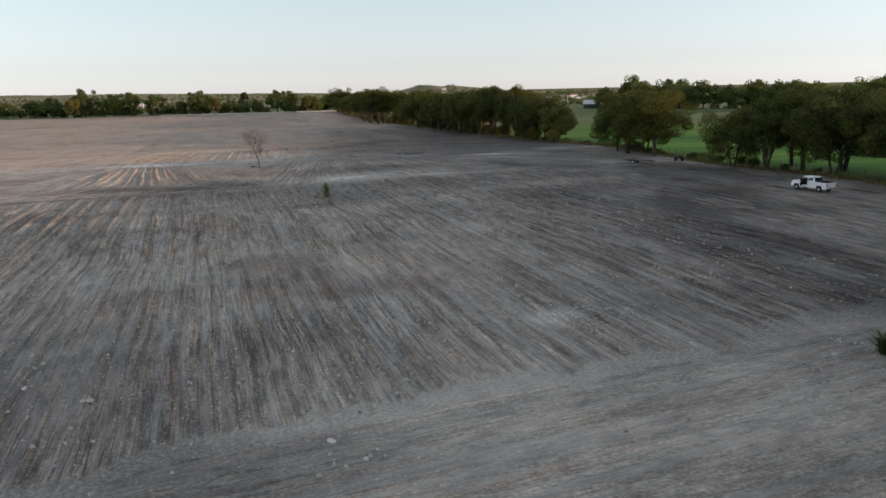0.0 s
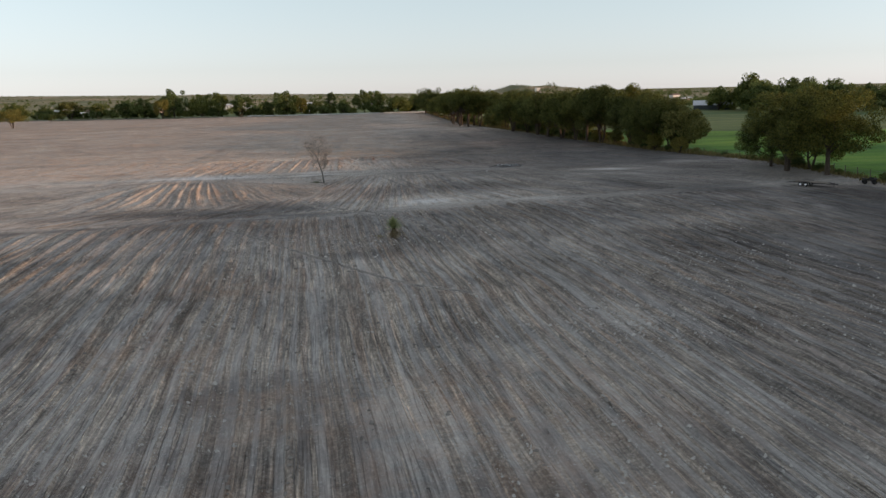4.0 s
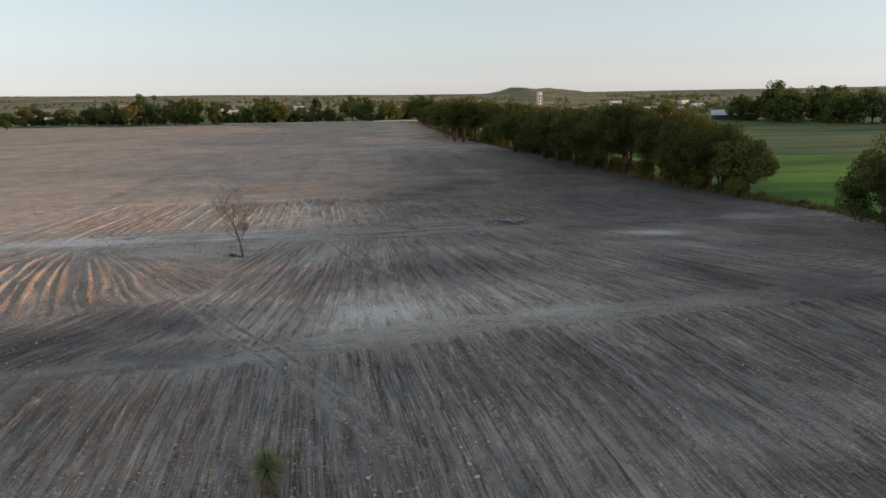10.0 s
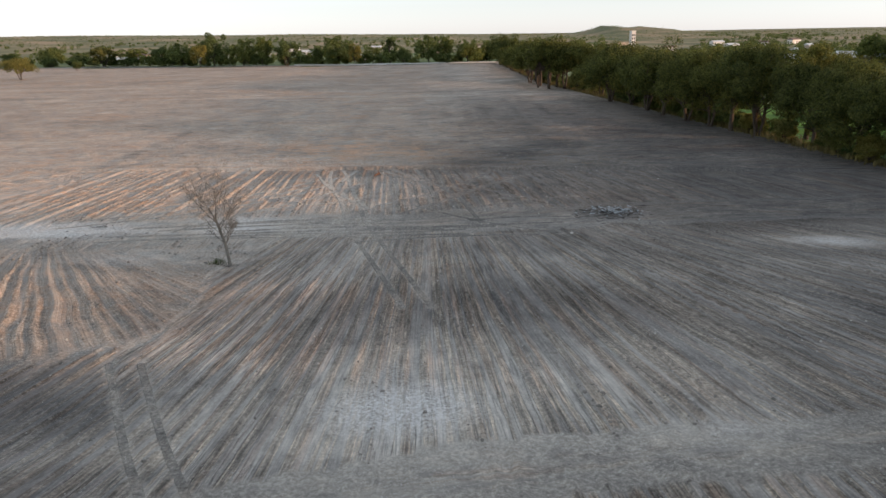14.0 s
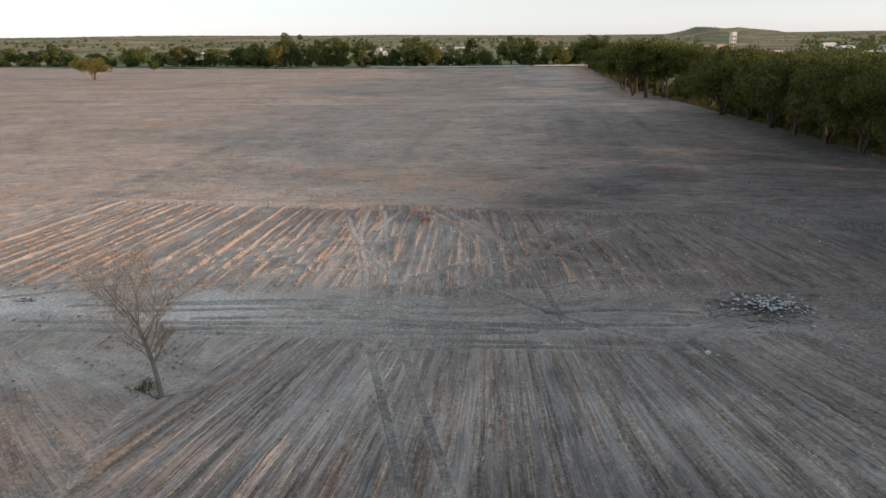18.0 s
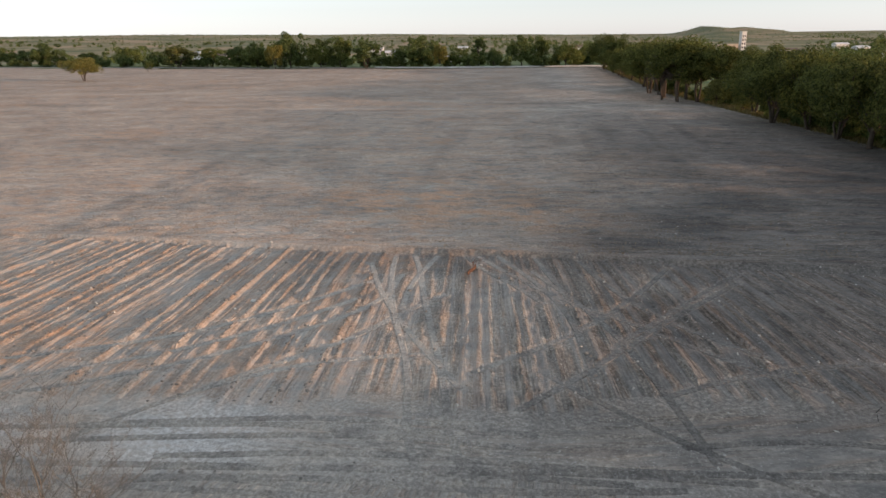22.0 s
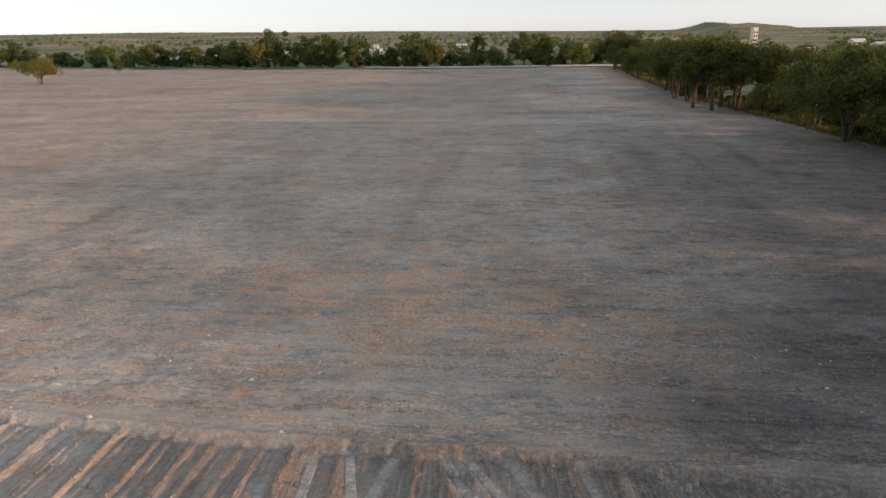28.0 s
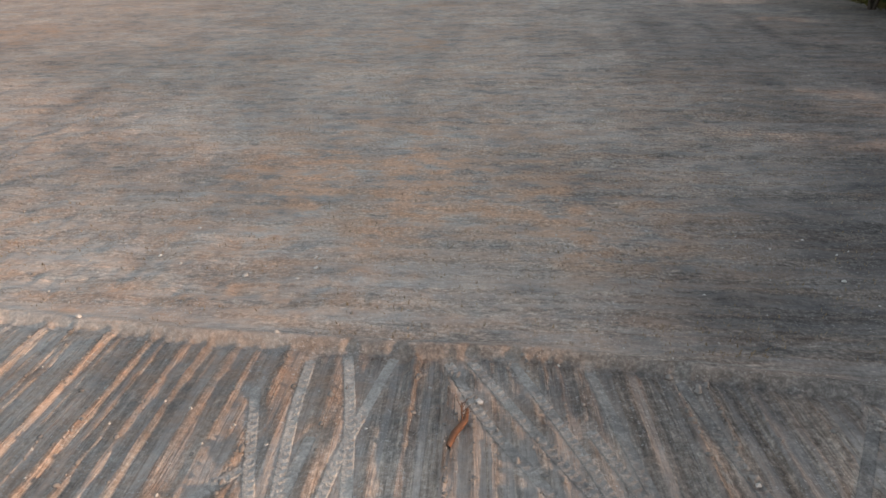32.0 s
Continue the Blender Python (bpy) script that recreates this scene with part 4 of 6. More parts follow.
# taller unseen trees behind them, added as further sun blockers
for k in range(9):
    x, y = 117 + 4 * math.sin(k * 2.1), 46 - k * 11.0
    plant_tree("shade_tree", FAR[k % 3], x, y, k * 77.0, 1.95, "tall unseen tree past the field edge, added to block low sun", "shade trees along the field", 0.8)
# unseen wood added as sun blocker; its heights set where sunlit ground begins
for k in range(20):
    x, y = 190 + 8 * math.sin(k * 1.7), 108 - k * 9.0
    plant_tree("wood_tree", WOOD[k % 3], x, y, k * 53.0, 1.65, "tall unseen tree past the green field, added to block low sun", "trees of the wood")
for k in range(15):
    plant_tree("wood_tree", WOOD[k % 3], 197 + 3 * math.sin(k * 1.3), 34 + k * 5.0, k * 41.0, 2.35 if k < 9 else 2.12, "tall unseen tree past the green field, added to block low sun", "trees of the wood", 0.7)
for k in range(9):
    plant_tree("wood_tree", WOOD[k % 3], 198 + 3 * math.sin(k * 1.9), 109 + k * 5.0, k * 59.0, 1.95, "tall unseen tree past the green field, added to block low sun", "trees of the wood", 0.8)
for k in range(4):
    plant_tree("wood_tree", WOOD[k % 3], 199 + 3 * math.sin(k * 2.3), 152 + k * 5.5, k * 67.0, 2.25, "tall unseen tree past the green field, added to block low sun", "trees of the wood", 0.7)
# the long dense row that runs to the far end of the field
for x, y, v, s, w in ((79.5, 196.0, 1, 0.84, 1.05), (77.8, 204.5, 3, 0.92, 1.0), (81.5, 210.0, 0, 0.92, 0.95), (76.6, 214.0, 3, 1.0, 0.95), (79.5, 222.0, 2, 0.98, 1.0), (73.6, 227.5, 1, 1.06, 0.95), (71.6, 234.5, 0, 1.02, 0.9), (70.4, 241.5, 3, 1.1, 1.0),
                      (74.5, 246.0, 2, 0.98, 1.0), (69.0, 251.0, 1, 1.02, 0.95), (67.3, 261.5, 0, 1.04, 1.0), (71.5, 266.0, 3, 0.95, 1.0), (66.6, 272.0, 1, 1.02, 0.92), (66.4, 284.5, 3, 1.08, 1.0), (69.5, 290.0, 0, 0.95, 1.0), (63.3, 295.0, 1, 1.08, 1.05),
                      (67.5, 303.0, 3, 0.86, 1.0), (64.5, 311.0, 1, 0.96, 0.85), (71.5, 317.0, 0, 0.95, 0.9), (70.0, 329.0, 2, 0.95, 0.9)):
    plant_tree("row_tree", (BIG if y < 245 else MID)[v], x, y, rng.uniform(0, 360), s, "dark green tree in a dense row beside the field", "trees of the field row", w)
for x, y, v, s in ((63.0, 338.5, 0, 0.98), (59.3, 343.0, 1, 1.02), (54.3, 344.0, 0, 1.08), (58.0, 351.0, 1, 1.05), (53.3, 357.0, 0, 1.02), (57.5, 363.0, 1, 1.0), (51.5, 371.5, 1, 1.04), (54.5, 378.0, 0, 0.96)):
    plant_tree("tall_row_tree", TALL[v], x, y, rng.uniform(0, 360), s, "dark green tree on a tall bare trunk beside the field", "trees of the field row")
plant_tree("withered_tree", WITHERED, 51.6, 350.5, 40, 1.0, "half-dead tree with brown withered leaves in the row", "trees of the field row")
plant_tree("withered_tree", WITHERED, 53.4, 365.0, 160, 0.95, "half-dead tree with brown withered leaves in the row", "trees of the field row")
y = 386.0
while y < 505:
    plant_tree("row_tree", MID[int(rng.integers(0, 4))], float(verge_x(y)) + rng.uniform(-2.5, 1.5), y, rng.uniform(0, 360), rng.uniform(0.72, 1.0), "dark green tree in a dense row beside the field", "trees of the field row", rng.uniform(0.85, 1.0))
    y += rng.uniform(6.5, 10.5)
for x, y, s in ((80.8, 191.5, 0.92), (78.0, 187.5, 0.34), (77.0, 199.0, 0.36), (76.8, 207.0, 0.4), (79.0, 216.0, 0.42), (75.2, 220.5, 0.34), (73.8, 231.0, 0.32), (64.0, 318.0, 0.42), (62.0, 332.0, 0.6), (66.0, 327.0, 0.7)):
    plant_tree("yellowing_tree", GOLD, x, y, rng.uniform(0, 360), s, "bushy tree with yellowing leaves at the end of the row", "yellowing trees of the row")
for y in (256, 277, 392, 412, 431, 452, 473, 492):
    plant_tree("row_tree", MID[int(rng.integers(0, 4))], float(verge_x(y)) + rng.uniform(5, 10), y, rng.uniform(0, 360), rng.uniform(0.72, 0.95), "dark green tree in a dense row beside the field", "trees of the field row")

# trees along the far road
for x, y, h, w in ((-351, 627, 12.4, 28.3), (-324, 619, 10.5, 15.9), (-303, 613, 15.1, 21.5), (-268, 604, 9.0, 14), (-235, 593, 12.8, 16.7), (-210, 580, 9.0, 14), (-188, 563, 13.3, 20.6), (-173, 575, 10.8, 15.8), (-150, 560, 12.0, 16),
                   (-136, 551, 13.5, 18), (-119, 532, 13.4, 12.5), (-114, 543, 19.1, 17.8), (-96, 540, 15.0, 15), (-84, 536, 16.1, 16), (-67, 522, 14.0, 16.5), (-51, 528, 9.9, 9.1), (-39, 524, 16.0, 20), (-28, 518, 12.3, 9.6),
                   (-19, 531, 9.4, 12.3), (-1, 520, 9.9, 8.7), (13, 530, 15.6, 15), (22, 536, 15.0, 14), (35, 521, 12.4, 14.5), (48, 533, 12.6, 13.6), (62, 540, 13, 14), (80, 548, 12, 15), (100, 545, 12, 16)):
    v = FAR_GOLD if (x in (-119, -28, -188)) else FAR[int(rng.integers(0, 3))]
    plant_tree("roadside_tree", v, x, y, rng.uniform(0, 360), h / 12.0, "green tree along the far road", "trees along the far road", w / h * 0.92)
plant_tree("pointed_tree", POINTED, -10, 540, 40, 1.03, "tall pointed tree along the far road", "trees along the far road")
LONE = tree_meshes("umbrella_tree", 9.8, 15.5, 2.6, 9000, 0.22, 35, LEAF_GOLD, 40, stems=3)
plant_tree("lone_tree", LONE, -173.5, 442, 70, 1.0, "small spreading yellowish-green tree alone in the field", "trees in the field")
plant_tree("lone_tree", FAR[1], -181, 512, 20, 0.45, "sapling alone in the field", "trees in the field")

LOW = [tree_meshes("hedge_tree", 6.0, 9.0, 0.0, 2600, 0.32, 26 + k, (LEAF_FAR, LEAF_FAR, WEED)[k], 26, stems=3) for k in range(3)]
for k in range(62):
    x = -400 + k * 8.0 + rng.uniform(-3, 3)
    plant_tree("hedge_bush", LOW[k % 3], x, float(far_y(x)) + rng.uniform(9, 26), rng.uniform(0, 360), rng.uniform(0.6, 1.2), "low green bush in the hedge along the far road", "hedge along the far road", category="bush")

for k in range(62):
    y = 200 + k * 3.1 + rng.uniform(-1.2, 1.2)
    if y < 226 or (300 < y < 372 and k % 3):
        continue
    plant_tree("undergrowth_bush", LOW[k % 3], float(verge_x(y)) + rng.uniform(1.0, 4.5), y, rng.uniform(0, 360), rng.uniform(0.35, 0.7), "dark low bush below the tree row", "bushes below the tree row", category="bush")

# wooded patch behind the green crop, and trees over the flat land beyond
for k in range(58):
    f = rng.random()
    x, y = 240 + f * 150 + rng.normal() * 8, 452 - f * 225 + rng.uniform(-6, 45)
    plant_tree("wood_tree", WOOD[int(rng.integers(0, 3))], x, y, rng.uniform(0, 360), rng.uniform(1.15, 1.6), "dark tree in the wood behind the green field", "trees of the wood")
for x, y, s in ((246, 452, 1.85), (335, 330, 1.9)):
    plant_tree("wood_tree", WOOD[1], x, y, rng.uniform(0, 360), s, "tall tree standing above the wood", "trees of the wood", 0.75)


def far_woods(name, spots, seed, size, each):
    """Low tree cover over distant land, too far to tell one tree from the next."""
    r = np.random.default_rng(seed)
    cs = np.array([(x, y, float(base(x, y)) + h * 0.45) for x, y, h in spots])
    rs = np.array([h * 0.55 for _, _, h in spots])
    v, f = leaf_cards(cs, rs, len(spots) * each, size, r)
    return tagged(new(name, mesh_of(name, v, f, LEAF_FAR)), "low green tree cover over the distant flat land", "woods", kind="stuff")


spots = []
while len(spots) < 2300:
    a, d = radians(rng.uniform(-42, 56) if len(spots) < 1300 else rng.uniform(12, 56)), rng.uniform(540, 1350)
    x, y = d * math.sin(a), d * math.cos(a)
    if fbm(np.array([x / 90]), np.array([y / 90]), 3, 2)[0] > 0.42 and y > 560 + 0.3 * max(0, -x) and not (abs(math.degrees(a) - 15.5) < 3 and d > 800):
        spots.append((x, y, rng.uniform(3, 6.5) * (1 if math.degrees(a) > -5 else 0.8)))
far_woods("distant_woods", spots, 3, 0.8, 34)
spots = []
while len(spots) < 9000:
    a, d = radians(rng.uniform(-45, 50)), rng.uniform(1200, 2300)
    x, y = d * math.sin(a), d * math.cos(a)
    spots.append((x, y, rng.uniform(0.5, 1.5)))
far_woods("distant_scrub", spots, 4, 0.6, 8)

# ---- bare tree in the field ----
def grow(pieces, start, d, length, radius, depth, rng, sides=5):
    n = 4
    pts, rad = [start], [radius]
    p = start.copy()
    for k in range(n):
        d = (d + Vector((rng.normal() * 0.13, rng.normal() * 0.13, 0.05 + rng.normal() * 0.07))).normalized()
        p = p + d * length / n
        pts.append(p.copy())
        rad.append(radius * (1 - 0.55 * (k + 1) / n))
    pieces.append(tube(pts, rad, sides if depth > 1 else 3))
    if depth == 0:
        return
    kids = 4 if depth > 1 else 7
    for k in range(kids + (depth > 2)):
        s = rng.uniform(0.35, 1.0)
        q = pts[0].lerp(pts[-1], s) if s < 0.6 else pts[-1].lerp(pts[-2], rng.random())
        i = min(int(s * n), n - 1)
        q = pts[i].lerp(pts[i + 1], s * n - i)
        w = rng.uniform(0, 2 * math.pi)
        side = Vector((math.cos(w), math.sin(w), rng.uniform(-0.1, 0.5)))
        grow(pieces, q, (d * 0.75 + side * 0.75).normalized(), length * rng.uniform(0.5, 0.72), max(radius * 0.40, 0.005), depth - 1, rng, 4)


def bare_tree(x, y):
    r = np.random.default_rng(8)
    t = thing("bare_tree", (x, y, gz(x, y) - 0.05), "leafless grey tree with a leaning trunk and fine twigs", "tree", turn=0, size=1.07)
    lean = [Vector((0, 0, -0.2)), Vector((-0.05, 0, 0.5)), Vector((-0.22, 0.05, 1.7)), Vector((-0.55, 0.1, 2.9)), Vector((-0.8, 0.1, 3.8))]
    v, f = joined([tube(lean, [0.17, 0.125, 0.11, 0.10, 0.085], 10)])
    part("trunk", mesh_of("trunk", v, f, GREY_BARK, True), parent=t)
    for k, (h, dx, dy, up, ln) in enumerate(((3.8, -0.35, 0.1, 1.0, 2.6), (3.8, 0.35, -0.25, 1.0, 2.7), (3.4, -0.9, 0.2, 0.75, 2.6), (3.2, 0.8, 0.35, 0.8, 2.5), (2.6, -0.75, -0.5, 0.5, 2.3), (2.9, 0.25, 0.9, 0.7, 2.3), (2.2, 0.75, -0.3, 0.45, 1.8), (3.6, 0.0, -0.8, 0.9, 2.3), (1.9, -0.8, 0.4, 0.35, 1.5), (1.7, 0.55, 0.3, 0.9, 1.6), (1.6, 0.35, -0.5, 1.0, 1.5), (1.8, 0.9, 0.0, 0.7, 1.6), (2.4, 0.7, 0.5, 0.8, 2.2), (2.3, -0.6, -0.3, 0.8, 2.1), (2.9, 0.7, -0.4, 0.9, 2.4), (3.7, 0.1, 0.5, 1.2, 2.7), (3.5, -0.6, -0.4, 0.9, 2.5))):
        i = max(j for j in range(4) if lean[j].z <= h)
        q = lean[i].lerp(lean[i + 1], min(1, (h - lean[i].z) / (lean[i + 1].z - lean[i].z)))
        ps = []
        grow(ps, q, Vector((dx * 0.66 - 0.05, dy * 0.66, up * 1.12)).normalized(), ln * 0.98, 0.034, 3, r)
        v, f = joined(ps)
        part("limb", mesh_of("limb", v, f, GREY_BARK, True), parent=t)
    cs = np.array([(-1.2 + 3.6 * (r.random() - 0.5), 3.2 * (r.random() - 0.5), 3.2 + 2.6 * r.random()) for _ in range(40)])
    v, f = leaf_cards(cs, np.full(40, 0.7), 60, 0.045, r)
    part("dry_leaves", mesh_of("dry_leaves", v, f, DRY_GRASS), parent=t, label="few withered brown leaves")
    return t


bare_tree(-0.7, 158.7)


def branch_litter(x, y, turn, length, label, material, seed):
    r = np.random.default_rng(seed)
    ps = []
    grow(ps, Vector((0, 0, 0.08)), Vector((1, 0, 0.02)), length, 0.05, 1, r)
    v, f = joined(ps)
    v[:, 2] = np.abs(v[:, 2]) * 0.4 + 0.02
    ob = new("fallen_branch", mesh_of("fallen_branch", v, f, material, True))
    ob.matrix_basis = pose(x, y, gz(x, y) + 0.01, 0, 0, turn)
    return tagged(ob, label, "branch", "fallen branches")


for x, y, a, ln, m in ((-0.2, 157.6, 250, 1.4, DEADWOOD), (0.4, 159.0, 20, 1.2, GREY_BARK), (1.6, 159.0, 60, 0.9, DEADWOOD), (0.0, 158.6, 190, 1.1, GREY_BARK), (0.8, 158.3, 300, 0.8, DEADWOOD), (-0.6, 158.2, 160, 1.0, CHAR),
                       (-18.0, 171.5, 10, 1.6, CHAR), (-16.5, 171.2, 170, 1.3, CHAR), (4.9, 124.9, 15, 1.3, CHAR), (2.6, 124.2, 10, 0.9, CHAR), (28.5, 179.0, 150, 1.0, DEADWOOD)):
    branch_litter(x, y, a, ln, "thin broken branch lying on the soil" if m is not CHAR else "blackened branch lying on the soil", m, int(abs(x * 10 + y)))


def tuft(name, x, y, count, length, material, label, category, seed, spread_=0.25, group="", kind=""):
    """A tuft of thin bent blades."""
    r = np.random.default_rng(seed)
    vs, fs = [], []
    for k in range(count):
        w, out = r.uniform(0, 2 * math.pi), r.uniform(0.15, 1.0)
        o = Vector((r.normal() * spread_ * 0.4, r.normal() * spread_ * 0.4, 0))
        d = Vector((math.cos(w) * out, math.sin(w) * out, 1.0)).normalized() * length * r.uniform(0.5, 1.0)
        s = Vector((-math.sin(w), math.cos(w), 0)) * length * 0.03
        m = o + d * 0.55
        e = o + d + Vector((math.cos(w), math.sin(w), -0.4)) * length * 0.18
        b = len(vs)
        vs += [o - s, o + s, m + s * 0.8, m - s * 0.8, e + s * 0.15, e - s * 0.15]
        fs += [(b, b + 1, b + 2, b + 3), (b + 3, b + 2, b + 4, b + 5)]
    ob = new(name, mesh_of(name, [tuple(v) for v in vs], fs, material))
    ob.location = (x, y, gz(x, y) - 0.03)
    return tagged(ob, label, category, group, kind)


tuft("shrub", -2.0, 159.3, 160, 0.55, WEED, "low dark green shrub at the foot of the bare tree", "shrub", 3, 0.9)


def yucca(x, y):
    r = np.random.default_rng(17)
    t = thing("yucca", (x, y, gz(x, y) - 0.03), "green spiky yucca on a stub trunk with dead lower blades", "yucca", size=1.15)
    v, f = joined([tube([Vector((0, 0, -0.1)), Vector((0.02, 0, 0.5)), Vector((0.06, 0.03, 1.1))], [0.17, 0.15, 0.13], 9)])
    part("trunk", mesh_of("trunk", v, f, BARK, True), parent=t)

    def rosette(n, lo, hi, length, droop, zs):
        vs, fs = [], []
        for k in range(n):
            w, el = r.uniform(0, 2 * math.pi), radians(r.uniform(lo, hi))
            d = Vector((math.cos(w) * math.cos(el), math.sin(w) * math.cos(el), math.sin(el)))
            s = Vector((-math.sin(w), math.cos(w), 0)) * 0.022
            o = Vector((0.05, 0.02, r.uniform(*zs))) + d * 0.08
            L = length * r.uniform(0.75, 1.1)
            m, e = o + d * L * 0.55 - Vector((0, 0, droop * 0.3)), o + d * L - Vector((0, 0, droop))
            up = Vector((0, 0, 0.015))
            b = len(vs)
            vs += [o - s, o + s, m + s * 1.1 + up, m - s * 1.1 + up, e, e + up * 0.2]
            fs += [(b, b + 1, b + 2, b + 3), (b + 3, b + 2, b + 5, b + 4)]
        return [tuple(v) for v in vs], fs

    part("rosette", mesh_of("rosette", *rosette(330, -10, 90, 0.95, 0.06, (0.85, 1.15)), YUCCA_LEAF), parent=t, label="stiff green pointed blades")
    part("dead_skirt", mesh_of("dead_skirt", *rosette(200, -70, -5, 0.75, 0.12, (0.5, 1.0)), YUCCA_DRY), parent=t, label="dry straw-coloured hanging blades")


yucca(8.4, 103.2)
tuft("green_shrub", 32.7, 30.7, 260, 1.5, WEED, "dark green grassy shrub on the bare soil", "shrub", 41, 0.5)
tuft("dry_weed", 31.9, 28.6, 60, 0.4, DRY_GRASS, "dry brown weeds on the bare soil", "weed", 42, 0.6, "dry weeds", "stuff")
tuft("dry_weed", 8.5, 105.4, 90, 0.6, DRY_GRASS, "dry brown weeds behind the yucca", "weed", 31, 0.8, "dry weeds", "stuff")
tuft("dry_weed", 6.9, 104.6, 70, 0.5, DRY_GRASS, "dry brown weeds behind the yucca", "weed", 32, 0.7, "dry weeds", "stuff")
tuft("dry_weed", 8.9, 107.0, 60, 0.45, DRY_GRASS, "dry brown weeds behind the yucca", "weed", 33, 0.7, "dry weeds", "stuff")

# ---- verge: weeds, grass and wire fence along the tree row ----
def verge_grass():
    r = np.random.default_rng(41)
    n = 26000
    y = r.uniform(40, 500, n) ** 1.0
    x = verge_x(y) + r.normal(size=n) * 0.9 + 0.9
    z = base(x, y)
    hgt = r.uniform(0.25, 0.95, n) * (0.5 + 0.9 * fbm(x / 4, y / 4, 5, 2)) * (1 - 0.5 * step(158, 145, y))
    w = r.uniform(0, 2 * math.pi, n)
    s = np.stack([np.cos(w), np.sin(w), w * 0], 1) * (0.05 + 0.09 * r.random(n))[:, None]
    lean = r.normal(size=(n, 3)) * 0.25
    p = np.stack([x, y, z - 0.02], 1)
    top = p + lean * hgt[:, None]
    top[:, 2] = z + hgt
    v = np.stack([p - s, p + s, top + s * 0.3, top - s * 0.3], 1).reshape(-1, 3)
    f = np.arange(n * 4).reshape(-1, 4)
    return v, f


v, f = verge_grass()
tagged(new("verge_grass", mesh_of("verge_grass", v, f, DRY_GRASS)), "tall dry straw-coloured grass along the field edge", "grass", kind="stuff")
BUSH = [mesh_of("bush", *leaf_cards(np.array([(rng.normal() * 0.6, rng.normal() * 0.6, 0.5 + rng.random() * 0.7) for _ in range(9)]), np.full(9, 0.55), 700, 0.11, np.random.default_rng(60 + k)), m) for k, m in enumerate((WEED, LEAF_GOLD, WEED))]
for k in range(70):
    y = rng.uniform(70, 215) if k < 40 else rng.uniform(215, 470)
    x = float(verge_x(y)) + rng.uniform(0.3, 2.6)
    ob = new("bush", BUSH[k % 3])
    ob.matrix_basis = pose(x, y, float(base(x, y)) - 0.05, 0, 0, rng.uniform(0, 360)) @ Matrix.Scale(rng.uniform(0.5, 1.35), 4)
    tagged(ob, ("yellowish bush" if k % 3 == 1 else "green weedy bush") + " in the grass of the field edge", "bush", "bushes along the field edge")

fence = thing("fence", (0, 0, 0), "low wooden post and wire fence along the field edge", "fence")
post_me = None
tops = []
for k in range(62):
    y = 62 + k * 3.2
    x = float(verge_x(y)) + 2.4
    z = float(base(x, y))
    if post_me is None:
        b = bmesh.new()
        bmesh.ops.create_cone(b, cap_ends=True, segments=7, radius1=0.08, radius2=0.065, depth=1.5)
        post_me = bpy.data.meshes.new("post")
        b.to_mesh(post_me)
        b.free()
        post_me.materials.append(POST_WOOD)
    ob = part("post", post_me, parent=fence)
    ob.matrix_basis = pose(x, y, z + 0.55, rng.normal() * 3, rng.normal() * 3, rng.uniform(0, 360))
    tops.append(Vector((x, y, z)))
for h in (0.4, 0.75, 1.1):
    v, f = joined([tube([p + Vector((0.07, 0, h)) for p in tops], [0.012] * len(tops), 3)])
    part("wire", mesh_of("wire", v, f, WIRE), parent=fence)


# ---- pickup ----
def wheel(parent, at, r, w, rim=RIM):
    tyre = part("wheel", disc_wheel(r, w, (0, 90, 0), at), BLACK, parent)
    part("rim", disc_wheel(r * 0.62, w * 1.06, (0, 90, 0), at), rim, tyre, "round metal rim")
    return tyre


